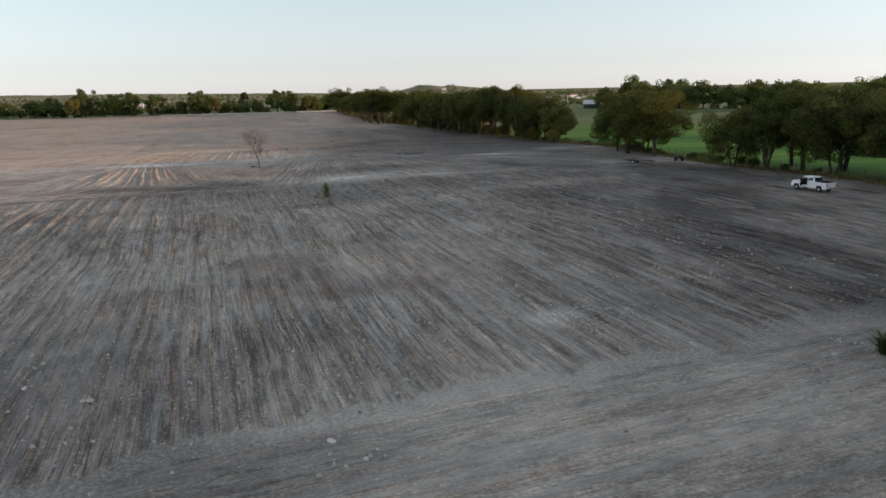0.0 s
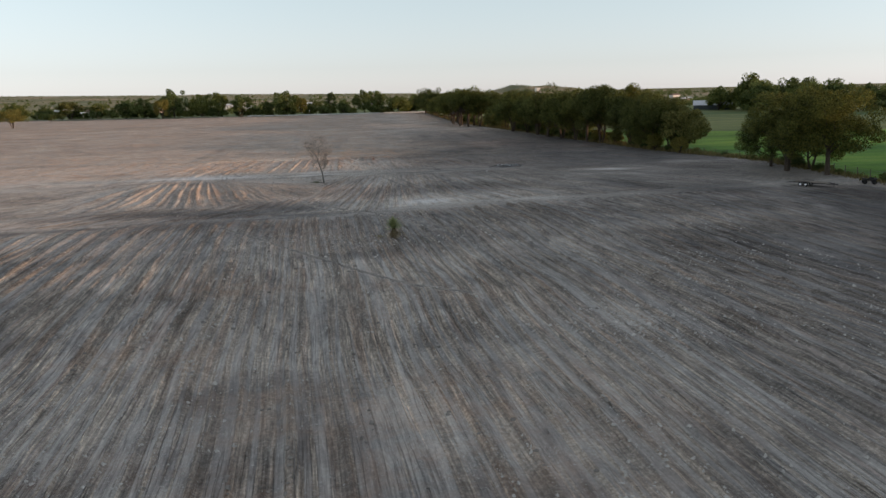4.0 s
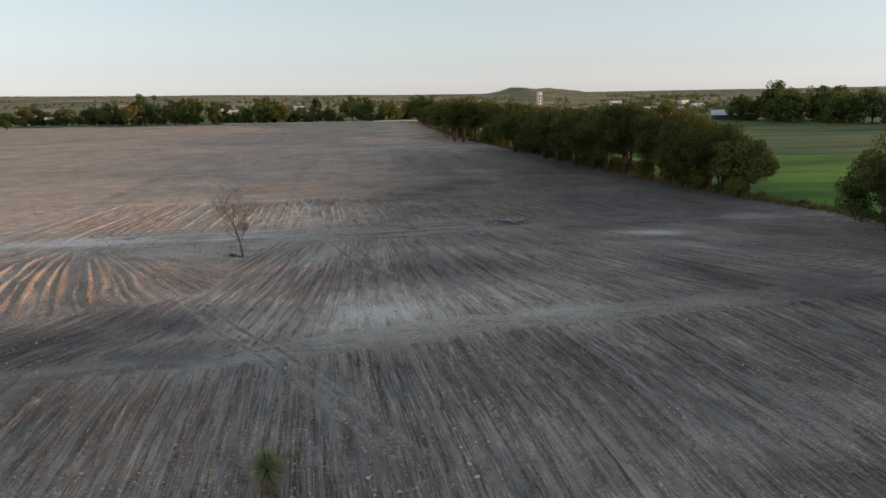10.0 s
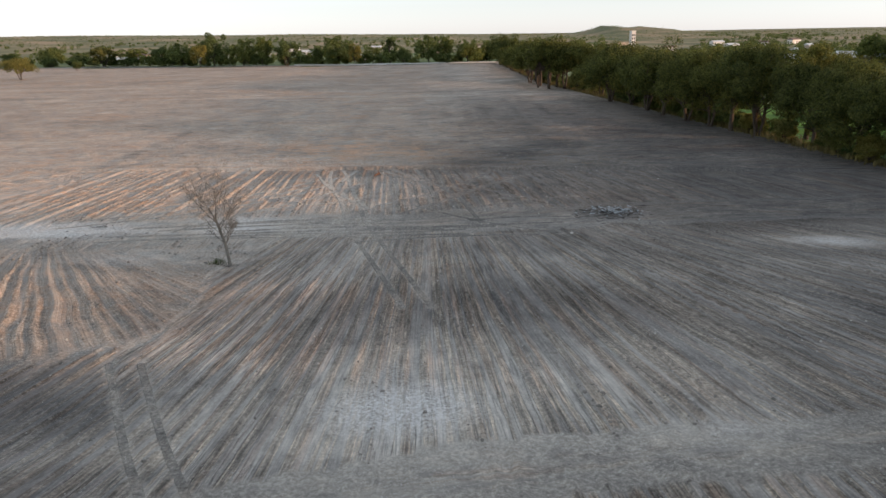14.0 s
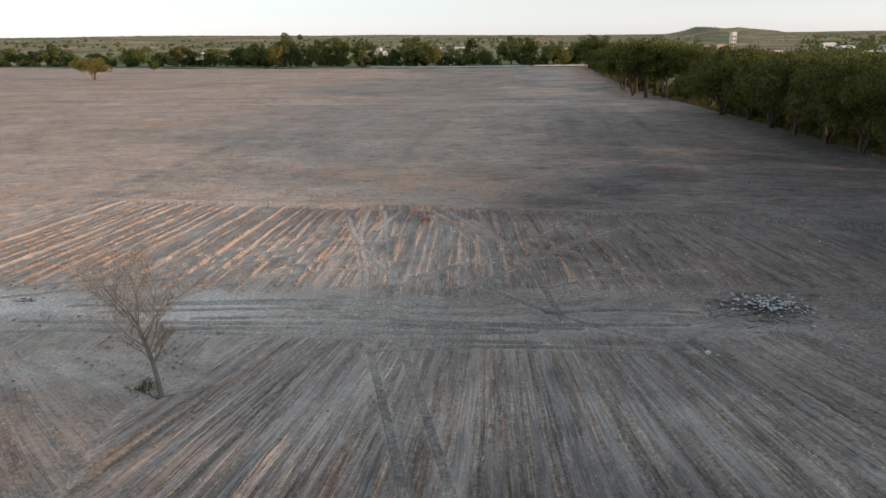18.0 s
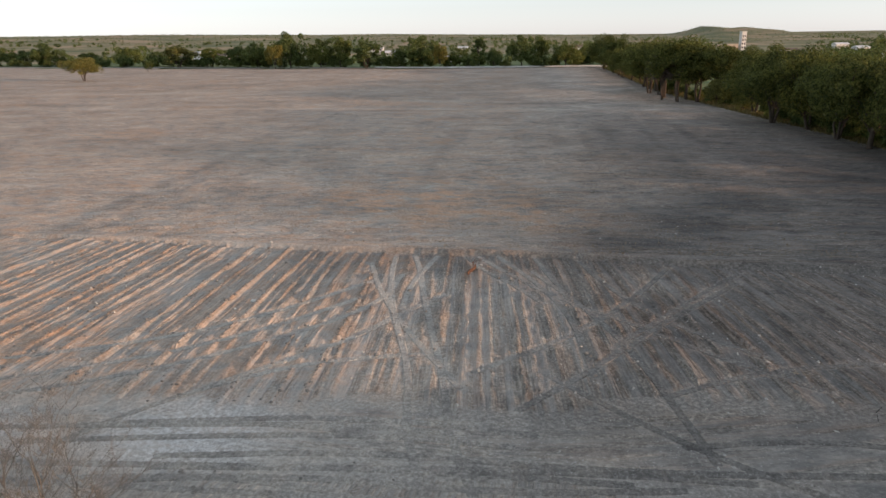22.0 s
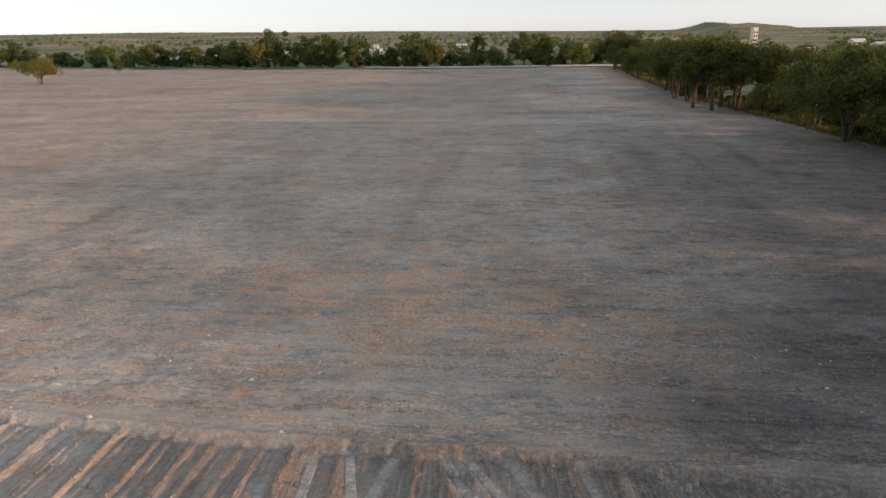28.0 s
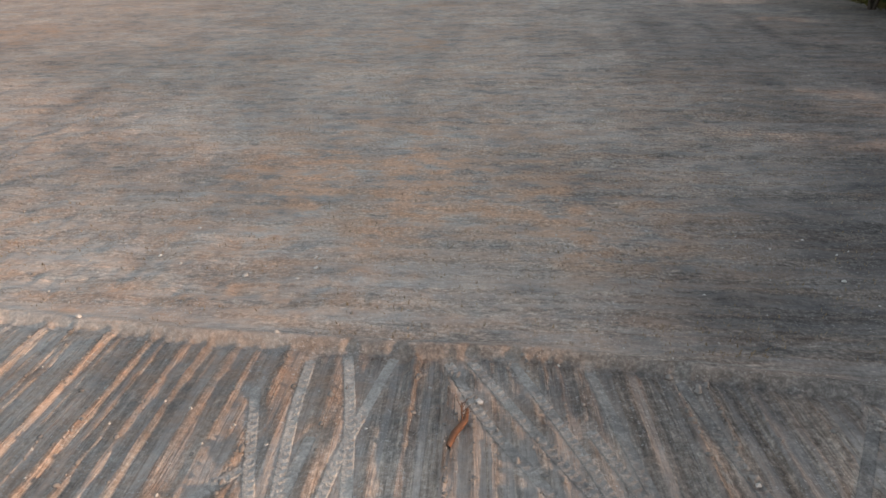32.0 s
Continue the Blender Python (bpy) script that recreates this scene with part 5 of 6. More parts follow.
def pickup(x, y, turn):
    """Crew-cab pickup, nose towards +y; the driver's door stands open."""
    t = thing("pickup_truck", (x, y, float(base(x, y)) + 0.04), "white crew-cab pickup with the driver's door open", "pickup", turn=turn)
    b = box(1.94, 1.35, 0.52, (0, 2.12, 0.98), 0.12, taper=(0.93, 0.92))
    part("hood", b, WHITE_PAINT, t)
    part("lower_body", box(1.98, 5.6, 0.42, (0, 0.05, 0.66), 0.08), WHITE_PAINT, t)
    part("cab", box(1.92, 2.45, 0.52, (0, 0.28, 1.08), 0.07), WHITE_PAINT, t)
    part("roof", box(1.72, 2.2, 0.72, (0, 0.2, 1.62), 0.1, taper=(0.84, 0.72)), WHITE_PAINT, t)
    part("windshield", box(1.42, 0.04, 0.66, (0, 1.185, 1.60), 0.01, (25, 0, 0)), GLASS, t)
    part("rear_window", box(1.36, 0.04, 0.42, (0, -0.80, 1.64), 0.01, (-22, 0, 0)), GLASS, t)
    for s in (-1, 1):
        for yy, ln in ((0.62, 0.78), (-0.24, 0.74)):
            part("side_window", box(0.04, ln, 0.40, (s * 0.815, yy, 1.62), 0.01, (0, -s * 11, 0)), GLASS, t)
        part("bed_side", box(0.12, 2.0, 0.56, (s * 0.93, -1.85, 1.06), 0.04), WHITE_PAINT, t)
        part("tail_light", box(0.13, 0.06, 0.34, (s * 0.9, -2.87, 1.06), 0.015), RED_LENS, t, "red tail light")
        part("headlight", box(0.3, 0.08, 0.22, (s * 0.74, 2.80, 0.98), 0.02), GLASS, t)
        part("mirror", box(0.22, 0.1, 0.22, (s * 1.1, 1.02, 1.42), 0.03), BLACK, t)
        for yy in (1.85, -1.72):
            wheel(t, (s * 0.88, yy, 0.39), 0.40, 0.27)
            part("wheel_arch", box(0.1, 0.96, 0.5, (s * 0.965, yy, 0.62), 0.04, taper=(1, 0.75)), BLACK, t)
    part("bed_floor", box(1.75, 1.95, 0.06, (0, -1.85, 0.86)), BLACK, t, "black bed liner")
    part("tool_box", box(1.66, 0.62, 0.42, (0, -1.16, 1.22), 0.04), BLACK, t, "black tool box across the bed")
    part("bed_cover", box(1.70, 1.3, 0.06, (0, -2.12, 1.35), 0.02), BLACK, t, "black bed cover")
    part("tailgate", box(1.72, 0.1, 0.56, (0, -2.82, 1.06), 0.03), WHITE_PAINT, t)
    part("rear_bumper", box(1.9, 0.2, 0.2, (0, -2.95, 0.58), 0.04), RIM, t, "bright metal bumper")
    part("front_bumper", box(1.9, 0.22, 0.28, (0, 2.88, 0.62), 0.05), BLACK, t)
    part("number_plate", box(0.32, 0.02, 0.15, (0, -3.06, 0.62)), WHITE_WALL, t, "blank number plate")
    part("doorway", box(0.05, 0.86, 0.9, (-0.955, 0.62, 1.18), 0.02), OPENING, t, "dark open doorway")
    door = part("door", box(0.09, 1.0, 0.66, (-1.42, 0.84, 0.98), 0.03, (0, 0, -65)), WHITE_PAINT, t, "open driver's door")
    part("door_window", box(0.04, 0.8, 0.42, (-1.40, 0.84, 1.52), 0.01, (0, 0, -65)), GLASS, door)
    part("door_lining", box(0.03, 0.9, 0.58, (-1.40, 0.79, 0.98), 0.01, (0, 0, -65)), BLACK, door, "dark inner door lining")
    return t


pickup(73.4, 84.0, 10)


# ---- flatbed trailer ----
def trailer(x, y, turn):
    """Tandem-axle flatbed, its tongue towards +x."""
    t = thing("trailer", (x, y, float(base(x, y))), "dark flat tandem-axle trailer with a plank deck", "trailer", turn=turn)
    for s in (-1, 1):
        part("side_rail", box(5.0, 0.09, 0.16, (0.2, s * 0.98, 0.62), 0.02), DARK_METAL, t)
        part("fender", box(1.75, 0.25, 0.07, (-0.7, s * 1.16, 0.82), 0.03), DARK_METAL, t)
        for xx in (-1.12, -0.3):
            w = part("wheel", disc_wheel(0.34, 0.2, (90, 0, 0), (xx, s * 1.16, 0.34)), BLACK, t)
            part("rim", disc_wheel(0.21, 0.215, (90, 0, 0), (xx, s * 1.16, 0.34)), WHITE_PAINT, w, "white steel rim")
        tong = part("tongue", box(1.45, 0.1, 0.12, (3.25, s * 0.45, 0.58), 0.02, (0, 0, -s * 36)), DARK_METAL, t)
        part("ramp", box(1.3, 0.35, 0.06, (-2.85, s * 0.6, 0.55), 0.01, (0, -8, 0)), DARK_METAL, t)
    for k in range(8):
        part("plank", box(4.9, 0.225, 0.045, (0.2, -0.82 + k * 0.234, 0.70), 0.008), PLANK, t)
    for k in range(4):
        part("cross_beam", box(0.1, 1.9, 0.1, (-2.0 + k * 1.45, 0, 0.60)), DARK_METAL, t)
    part("jack", box(0.09, 0.09, 0.75, (3.5, 0, 0.42), 0.015), DARK_METAL, t)
    part("coupler", box(0.3, 0.16, 0.14, (3.95, 0, 0.58), 0.03), DARK_METAL, t)
    return t


trailer(71.4, 129.3, -52).scale = (0.92, 0.92, 0.92)


def quad_bike(x, y, turn):
    t = thing("quad_bike", (x, y, float(base(x, y))), "dark parked quad bike beside the grass verge", "quad bike", turn=turn)
    for s in (-1, 1):
        for yy in (-0.62, 0.62):
            wheel(t, (s * 0.45, yy, 0.32), 0.32, 0.26, DARK_METAL)
            part("mudguard", box(0.36, 0.7, 0.12, (s * 0.42, yy, 0.72), 0.05), DARK_METAL, t)
        part("grip", box(0.28, 0.06, 0.06, (s * 0.3, 0.42, 1.12), 0.02), BLACK, t)
    part("body", box(0.42, 1.7, 0.34, (0, 0, 0.66), 0.1, taper=(0.8, 0.9)), DARK_METAL, t)
    part("seat", box(0.36, 0.75, 0.16, (0, -0.25, 0.92), 0.06), BLACK, t)
    part("steering_column", box(0.09, 0.09, 0.45, (0, 0.5, 0.95), 0.02, (15, 0, 0)), DARK_METAL, t)
    for yy in (-0.78, 0.85):
        part("rack", box(0.75, 0.42, 0.04, (0, yy, 0.88), 0.01), DARK_METAL, t)
    return t


quad_bike(80.3, 128.6, 60)

# ---- far buildings ----
def shed(x, y, turn, sx_, sy_, h, wall, roof, label, category, slope=0.18, windows=0, group="", z=None):
    t = thing(category, (x, y, (float(base(x, y)) if z is None else z) - 0.1), label, category, group, turn=turn)
    part("wall", box(sx_, sy_, h, (0, 0, h / 2)), wall, t)
    b = bmesh.new()
    ov, rh = 0.5, sy_ * slope
    pts = [(-sx_ / 2 - ov, -sy_ / 2 - ov, h), (sx_ / 2 + ov, -sy_ / 2 - ov, h), (sx_ / 2 + ov, sy_ / 2 + ov, h), (-sx_ / 2 - ov, sy_ / 2 + ov, h), (-sx_ / 2 - ov, 0, h + rh), (sx_ / 2 + ov, 0, h + rh)]
    vs = [b.verts.new(p) for p in pts]
    for q in ((0, 1, 5, 4), (2, 3, 4, 5), (1, 2, 5), (3, 0, 4), (3, 2, 1, 0)):
        b.faces.new([vs[i] for i in q])
    part("roof", b, roof, t)
    for k in range(windows):
        part("window", box(1.3, 0.12, 1.2, (-sx_ / 2 + sx_ * (k + 0.5) / windows, -sy_ / 2 - 0.02, h * 0.55), 0.02), GLASS, t)
    if windows:
        part("door", box(1.1, 0.12, 2.1, (sx_ * 0.12, -sy_ / 2 - 0.02, 1.1), 0.02), OPENING, t)
    return t


shed(237, 484, -27, 23, 10, 3.0, BARN_WALL, ROOF_METAL, "long dark open barn with a pale metal roof", "barn", 0.3)
for x, y, a, w, d, h, m, rf in ((199, 484, 20, 15, 9, 4.5, WHITE_WALL, ROOF_METAL), (255, 655, 5, 22, 10, 4, WHITE_WALL, ROOF_METAL), (277, 640, 60, 14, 9, 4, TAN_WALL, ROOF_METAL), (215, 735, 10, 14, 9, 5, WHITE_WALL, ROOF_DARK),
                                (-48, 926, 0, 14, 8, 3.5, WHITE_WALL, ROOF_METAL), (-70, 900, 10, 14, 9, 4, TAN_WALL, ROOF_METAL), (-97, 769, 15, 14, 9, 4, WHITE_WALL, ROOF_METAL), (-229, 731, -20, 16, 9, 4, WHITE_WALL, ROOF_DARK), (-180, 760, -15, 12, 8, 4, TAN_WALL, ROOF_METAL),
                                (61, 828, 5, 18, 10, 6, WHITE_WALL, ROOF_DARK), (20, 760, 0, 14, 8, 4, TAN_WALL, ROOF_METAL), (310, 880, 20, 20, 9, 6, WHITE_WALL, ROOF_METAL), (350, 860, -30, 14, 9, 5, WHITE_WALL, ROOF_DARK), (330, 720, 10, 16, 9, 5, TAN_WALL, ROOF_METAL),
                                (290, 790, 25, 18, 10, 5, WHITE_WALL, ROOF_METAL), (400, 900, 30, 20, 9, 6, WHITE_WALL, ROOF_DARK), (-290, 820, -25, 14, 9, 4, WHITE_WALL, ROOF_METAL), (-130, 880, 0, 16, 9, 5, WHITE_WALL, ROOF_METAL), (-30, 610, 0, 12, 8, 3.5, WHITE_WALL, ROOF_METAL), (-208, 640, -10, 11, 8, 3.5, WHITE_WALL, ROOF_METAL)):
    shed(x, y, a, w * 0.7, d * 0.7, h * 0.75, m, rf, ("white" if m is WHITE_WALL else "tan") + " low house with a " + ("brown" if rf is ROOF_DARK else "pale metal") + " roof", "house", 0.25, 3, "distant houses")


def tower(x, y):
    z = float(base(x, y))
    t = thing("tower_building", (x, y, z - 0.2), "white block tower with dark window bays above the trees", "building", turn=14)
    part("wall", box(4.8, 5, 17, (0, 0, 8.5), 0.15), WHITE_WALL, t)
    part("parapet", box(5.2, 5.4, 0.8, (0, 0, 17.2), 0.1), WHITE_WALL, t)
    for r_ in range(4):
        for c_ in (-1.15, 1.15):
            part("window", box(1.3, 0.2, 2.0, (c_, -2.52, 2.6 + r_ * 3.5), 0.03), OPENING, t)
    part("annex", box(12, 8, 6, (-11, 2, 3), 0.15), TAN_WALL, t)


tower(227, 901)


# ---- road along the far edge ----
def ribbon(name, xs, line, width, lift, material, label, category):
    vs, fs = [], []
    for k, x in enumerate(xs):
        for s in (-1, 1):
            y = float(line(x)) + s * width / 2
            vs.append((x, y, float(base(x, y)) + lift))
        if k:
            b = 2 * k
            fs.append((b - 2, b, b + 1, b - 1))
    return tagged(new(name, mesh_of(name, vs, fs, material)), label, category, kind="structure")


def low_wall():
    xs = np.arange(-64, 58.1, 2.0)
    v, f = [], []
    for k, x in enumerate(xs):
        y, z = float(far_y(x)) + 7.2, float(base(x, far_y(x) + 7.2))
        h = 0.75 + 0.06 * math.sin(k * 1.9)
        v += [(x, y - 0.15, z - 0.2), (x, y - 0.13, z + h), (x, y + 0.13, z + h), (x, y + 0.15, z - 0.2)]
        if k:
            a = 4 * k
            f += [(a - 4, a, a + 1, a - 3), (a - 3, a + 1, a + 2, a - 2), (a - 2, a + 2, a + 3, a - 1)]
    f += [(0, 1, 2, 3), tuple(len(v) - 1 - i for i in range(4))]
    return tagged(new("low_wall", mesh_of("low_wall", v, f, WHITE_WALL)), "low pale rendered wall along the far road", "wall", kind="structure")


low_wall()
ribbon("road", np.arange(-420, 60, 6.0), lambda x: far_y(x) + 3.5, 6.0, 0.25, GRAVEL, "pale gravel road along the far end of the field", "road")


# ---- stones, clods and ashes ----
def stone_mesh(seed, material, name="stone", flat=0.6):
    r = np.random.default_rng(seed)
    b = bmesh.new()
    bmesh.ops.create_icosphere(b, subdivisions=1, radius=0.5)
    sc = r.uniform(0.7, 1.2, 3)
    for v in b.verts:
        v.co = Vector((v.co.x * sc[0], v.co.y * sc[1], v.co.z * sc[2] * flat)) * r.uniform(0.75, 1.2)
    me = bpy.data.meshes.new(name)
    b.to_mesh(me)
    b.free()
    me.materials.append(material)
    return me


STONES = [stone_mesh(k, STONE) for k in range(8)]
rs = np.random.default_rng(77)


def stones(cx, cy, n, sx_, sy_, lo, hi, label, group, meshes=None):
    for k in range(n):
        x, y = cx + rs.normal() * sx_, cy + rs.normal() * sy_
        s = lo + (hi - lo) * rs.random() ** 2.5
        ob = new("stone", (meshes or STONES)[int(rs.integers(0, 8))])
        ob.matrix_basis = pose(x, y, gz(x, y) + 0.12 * s, rs.uniform(-15, 15), rs.uniform(-15, 15), rs.uniform(0, 360)) @ Matrix.Scale(s, 4)
        tagged(ob, label, "stone", group)


PALE = "pale limestone lying on the ploughed soil"
for a in ((21.5, 72.5, 46, 1.7, 1.8, 0.1, 0.36), (18, 42.5, 46, 2.2, 2.0, 0.1, 0.32), (23, 74, 16, 3.5, 2.5, 0.08, 0.28), (8, 46, 8, 3, 3, 0.1, 0.35), (-9, 36, 10, 3, 4, 0.1, 0.4), (8.2, 101.8, 12, 1.6, 0.8, 0.12, 0.4), (16, 101, 22, 4, 4, 0.1, 0.35), (4, 93, 22, 6, 6, 0.1, 0.35),
          (14, 90, 22, 7, 8, 0.08, 0.3), (-10, 205, 22, 5, 2.0, 0.08, 0.3), (-4, 209, 16, 5, 2, 0.08, 0.28), (-6, 196, 16, 8, 4, 0.08, 0.3), (26, 130, 14, 8, 5, 0.08, 0.3), (40, 120, 14, 10, 12, 0.1, 0.4), (10, 60, 18, 14, 14, 0.1, 0.35)):
    stones(*a, PALE, "scattered stones")
for x, y, s in ((2.0, 29.0, 0.45), (3.2, 27.0, 0.3), (29.7, 165.7, 0.5), (30.1, 165.5, 0.35), (33.5, 166.0, 0.3), (-9.0, 36.0, 0.4), (13.5, 131.5, 0.3), (7.7, 120.3, 0.35), (-6.0, 188.0, 0.45), (9.6, 197.4, 0.35)):
    stones(x, y, 1, 0.02, 0.02, s, s, "large pale limestone lying on the ploughed soil", "scattered stones")


def domes(x, y, z, s, r, flat):
    """Small rounded lumps: two rings of five and a top."""
    n = len(x)
    w = np.arange(5) * 2 * math.pi / 5
    low = np.stack([np.cos(w), np.sin(w), w * 0 - 0.15], 1)
    high = np.stack([0.72 * np.cos(w + 0.6), 0.72 * np.sin(w + 0.6), w * 0 + 0.6], 1)
    dirs = np.vstack([low, high, [[0, 0, 0.85]]])
    v = dirs[None] * np.array([1, 1, flat]) * s[:, None, None] * r.uniform(0.75, 1.25, (n, 11, 1)) * r.uniform(0.7, 1.3, (n, 1, 3))
    v += np.stack([x, y, z], 1)[:, None]
    f = []
    for k in range(5):
        m = (k + 1) % 5
        f += [(k, m, 5 + k), (m, 5 + m, 5 + k), (5 + k, 5 + m, 10)]
    f = np.array(f)[None] + (np.arange(n) * 11)[:, None, None]
    return v.reshape(-1, 3), f.reshape(-1, 3)


def chips(x, y, z, s, r):
    """Small angular stones: a ring of four, a ridge of two."""
    n = len(x)
    d = np.array([(1, 0.1, -0.2), (0.1, 0.9, -0.2), (-1, -0.1, -0.2), (0, -0.9, -0.2), (0.45, 0.1, 0.7), (-0.4, -0.1, 0.75)])
    v = d[None] * s[:, None, None] * r.uniform(0.7, 1.3, (n, 6, 1)) * r.uniform(0.6, 1.4, (n, 1, 3))
    w = r.uniform(0, 2 * math.pi, n)[:, None]
    c, q = np.cos(w), np.sin(w)
    v = np.stack([v[..., 0] * c - v[..., 1] * q, v[..., 0] * q + v[..., 1] * c, v[..., 2]], -1) + np.stack([x, y, z], 1)[:, None]
    f = np.array([(0, 1, 4), (1, 2, 5), (1, 5, 4), (2, 3, 5), (3, 0, 4), (3, 4, 5)])[None] + (np.arange(n) * 6)[:, None, None]
    return v.reshape(-1, 3), f.reshape(-1, 3)


def clods():
    """Countless small clods of clay along the ridges."""
    r = np.random.default_rng(91)
    n = 120000
    y = np.where(r.random(n) < 0.75, r.uniform(26, 170, n), r.uniform(170, 212, n))
    x = r.uniform(-26, 46, n)
    crest = plough(x, y)[1]
    keep = r.random(n) < (0.006 + 1.1 * step(0.3, 0.75, crest) * step(0.3, 0.55, fbm(x / 5, y / 9, 88, 2))) * (1 - 0.9 * blob(x, y, 15, 138, 15, 11))
    x, y = x[keep][:24000], y[keep][:24000]
    s = 0.04 + 0.11 * r.random(len(x)) ** 3
    return domes(x, y, soil_height(x, y)[0], s, r, 0.8)


v, f = clods()
tagged(new("clods", mesh_of("clods", v, f, CLOD, True)), "small crumbled clay clods over the furrows", "clods", kind="stuff")


def pebbles():
    r = np.random.default_rng(92)
    n = 200000
    x, y = r.uniform(-26, 46, n), r.uniform(24, 216, n)
    keep = r.random(n) < step(0.44, 0.62, fbm(x / 6, y / 8, 97, 3)) * (0.2 + 1.1 * step(118, 102, y)) * (0.15 + 0.85 * step(0.2, 0.6, plough(x, y)[1])) * step(202, 190, y) * (0.3 + 0.7 * step(0.5, 0.62, vnoise(x * 1.4, y / 14, 96))) + 0.012
    x, y = x[keep][:34000], y[keep][:34000]
    for cx, cy, sx_, sy_, k in ((22, 73, 2.4, 2.4, 1500), (18, 42.5, 2.4, 2.0, 1300), (8.5, 102, 3.0, 2.0, 300), (-9, 60, 6.0, 4.0, 500)):
        x, y = np.concatenate([x, cx + r.normal(size=k) * sx_]), np.concatenate([y, cy + r.normal(size=k) * sy_])
    s = 0.025 + 0.1 * r.random(len(x)) ** 4
    return chips(x, y, soil_height(x, y)[0], s, r)


def stubble():
    """Short dry stalks on the unploughed ground past the bank."""
    r = np.random.default_rng(93)
    n = 60000
    x, y = r.uniform(-34, 44, n), 201 + 60 * r.random(n) ** 1.5
    keep = (y > edge_y(x) + 0.8) & (r.random(n) < step(0.35, 0.7, fbm(x / 3.0, y / 1.6, 98, 3)))
    x, y = x[keep][:7000], y[keep][:7000]
    n = len(x)
    z = soil_height(x, y)[0]
    p = np.stack([x, y, z - 0.01], 1)
    w = r.uniform(0, 2 * math.pi, n)
    side = np.stack([np.cos(w), np.sin(w), w * 0], 1) * r.uniform(0.015, 0.04, n)[:, None]
    top = p + r.normal(size=(n, 3)) * 0.05
    top[:, 2] = z + r.uniform(0.08, 0.24, n)
    return np.stack([p - side, p + side, top], 1).reshape(-1, 3), np.arange(n * 3).reshape(-1, 3)


v, f = stubble()
tagged(new("stubble", mesh_of("stubble", v, f, STRAW)), "short dry straw stubble on the unploughed ground", "stubble", kind="stuff")
v, f = pebbles()
tagged(new("pebbles", mesh_of("pebbles", v, f, STONE)), "small pale pebbles over the furrows", "pebbles", kind="stuff")

# remains of a brush fire
ASHES = [stone_mesh(30 + k, ASH, "ash_lump", 0.35) for k in range(4)]
pile = thing("burn_pile", (34.9, 173.0, gz(34.9, 173.0)), "burnt brush pile of black charred sticks and pale ash", "burn pile")
for k in range(150):
    ob = part("ash_lump", ASHES[k % 4], parent=pile)
    x, y = rs.normal() * 1.5 + 0.6, rs.normal() * 1.0 + 0.7
    ob.matrix_basis = pose(x, y, gz(34.9 + x, 173.0 + y) - gz(34.9, 173.0) + 0.05, 0, 0, rs.uniform(0, 360)) @ Matrix.Scale(rs.uniform(0.1, 0.36), 4)
STICKS = []
for k in range(5):
    ps = []
    grow(ps, Vector((-0.6, 0, 0.03)), Vector((1, 0, 0.02)), 1.2, 0.05, 0, np.random.default_rng(200 + k))
    v, f = joined(ps)
    STICKS.append(mesh_of("charred_stick", v, f, CHAR, True))
for k in range(240):
    ob = part("charred_stick", STICKS[k % 5], parent=pile)
    x, y = rs.normal() * 1.9, rs.normal() * 1.5
    ob.matrix_basis = pose(x, y, gz(34.9 + x, 173.0 + y) - gz(34.9, 173.0) + 0.06, rs.uniform(-15, 15), rs.uniform(-12, 4), rs.uniform(0, 360)) @ Matrix.Scale(rs.uniform(0.2, 0.6), 4)

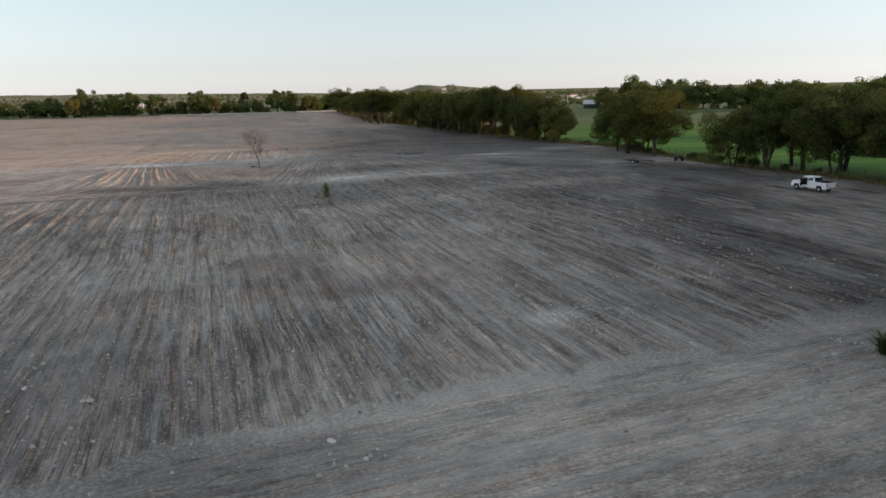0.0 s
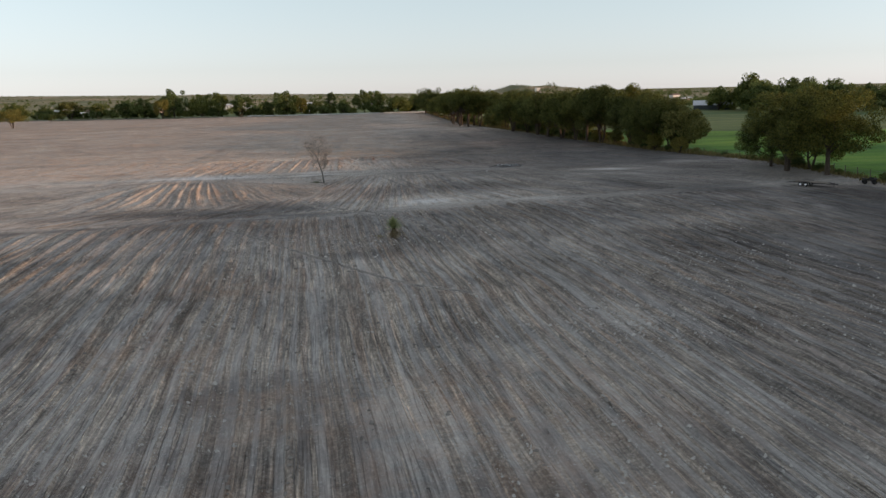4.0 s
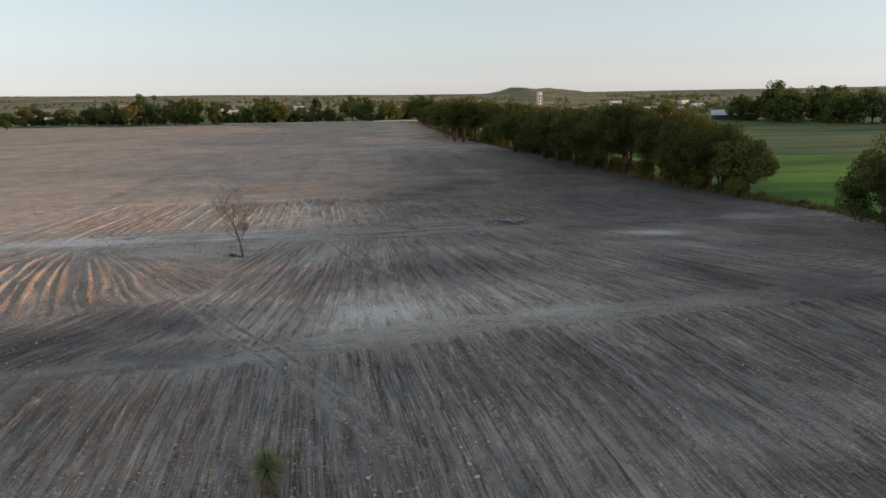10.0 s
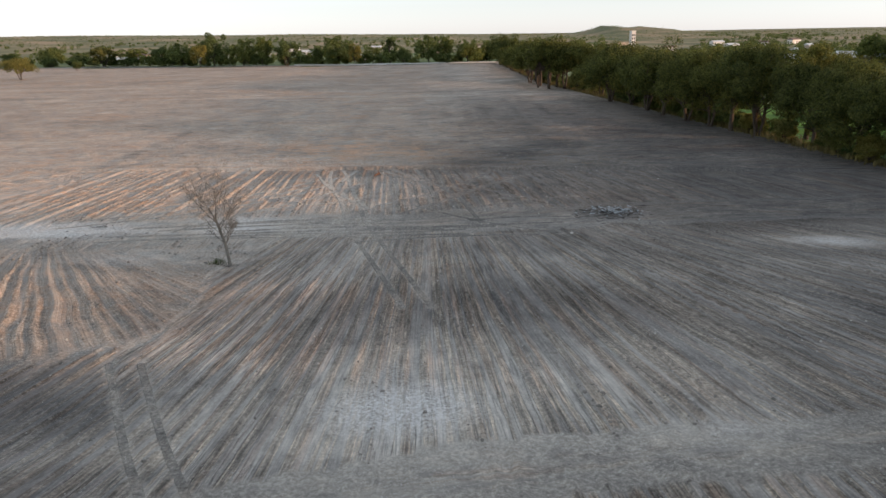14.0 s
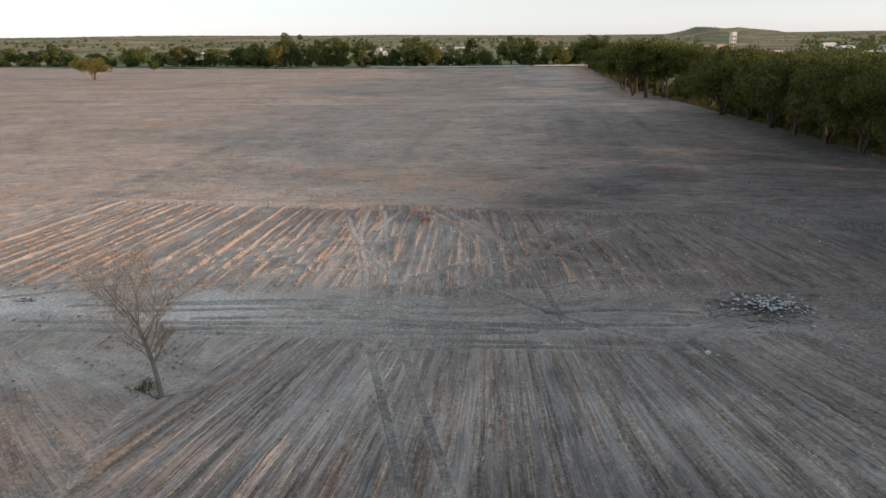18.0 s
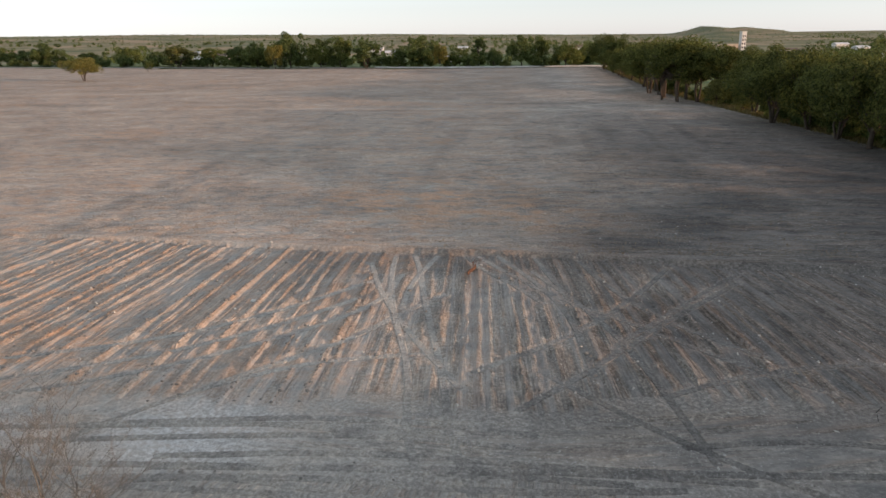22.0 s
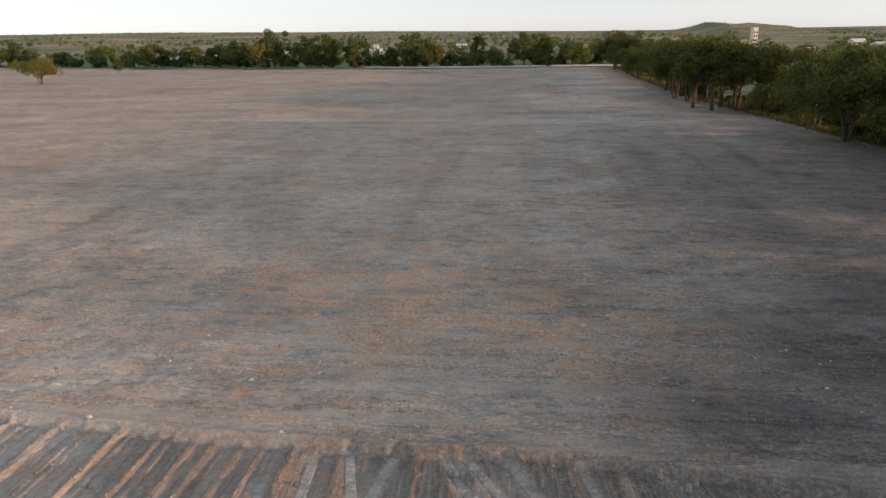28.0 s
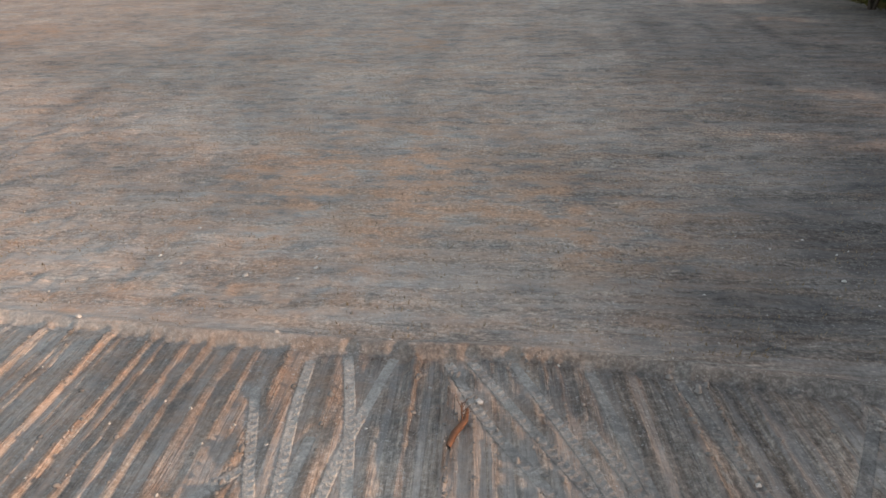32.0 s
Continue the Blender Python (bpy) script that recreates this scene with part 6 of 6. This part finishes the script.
# rotten log among the ridges
ps = [tube([Vector((-1.0, 0, 0.1)), Vector((-0.3, 0.06, 0.14)), Vector((0.5, -0.05, 0.16)), Vector((1.1, 0.1, 0.2))], [0.10, 0.14, 0.12, 0.05], 8)]
grow(ps, Vector((0.3, 0, 0.2)), Vector((0.7, 0.4, 0.3)), 0.8, 0.05, 1, np.random.default_rng(5))
v, f = joined(ps)
log = new("rotten_log", mesh_of("rotten_log", v, f, REDWOOD, True))
log.matrix_basis = pose(9.0, 195.6, gz(9.0, 195.6), 0, 0, 72)
tagged(log, "split reddish rotten log lying between the ridges", "log")


# ---- tyre tracks with tread bars ----
def tyre_track(line, seed):
    d = np.gradient(line, axis=0)
    d /= np.linalg.norm(d, axis=1)[:, None] + 1e-9
    nrm = np.stack([-d[:, 1], d[:, 0]], 1)
    cols = np.linspace(-0.25, 0.25, 9)
    s = np.arange(len(line)) * 0.06
    P = line[:, None, :] + nrm[:, None, :] * cols[None, :, None]
    x, y = P[..., 0], P[..., 1]
    phase = (s[:, None] + 0.5 * np.abs(cols)[None]) / 0.36
    lug = (np.abs(phase - np.floor(phase) - 0.5) < 0.24) * (np.abs(cols) < 0.23)[None] * 0.024
    fade = step(0, 0.6, s) * step(s[-1], s[-1] - 0.6, s)
    edge = 0.05 * (np.abs(cols) > 0.24)
    z = base(x, y) + (0.0 + lug - edge[None]) * fade[:, None] + 0.005 * vnoise(x * 4, y * 4, seed) - 0.05 * (1 - fade)[:, None]
    n, k = x.shape
    idx = np.arange(n * k).reshape(n, k)
    f = np.stack([idx[:-1, :-1], idx[1:, :-1], idx[1:, 1:], idx[:-1, 1:]], -1).reshape(-1, 4)
    me = mesh_of("tyre_track", np.stack([x, y, z], -1).reshape(-1, 3), f, SOIL, False)
    at = me.attributes.new("soil", 'FLOAT_COLOR', 'POINT')
    at.data.foreach_set("color", np.stack([(0.2 + 0.4 * step(175, 178, y)) * step(160, 166, y) * step(30, 12, x), x * 0, x * 0 + 0.3, np.maximum((0.1 + 0.6 * step(4, 20, x)) * step(158, 166, y), 0.4 * step(166, 158, y))], -1).astype(np.float32).ravel())
    at = me.attributes.new("furrow", 'FLOAT_VECTOR', 'POINT')
    at.data.foreach_set("vector", np.stack([x, y, x * 0 + 1], -1).astype(np.float32).ravel())
    return tagged(new("tyre_track", me), "pressed tyre track with tread bars across the furrows", "tyre track", "tyre tracks", "structure")


for k, line in enumerate(TRACK_POINTS):
    tyre_track(line, k)
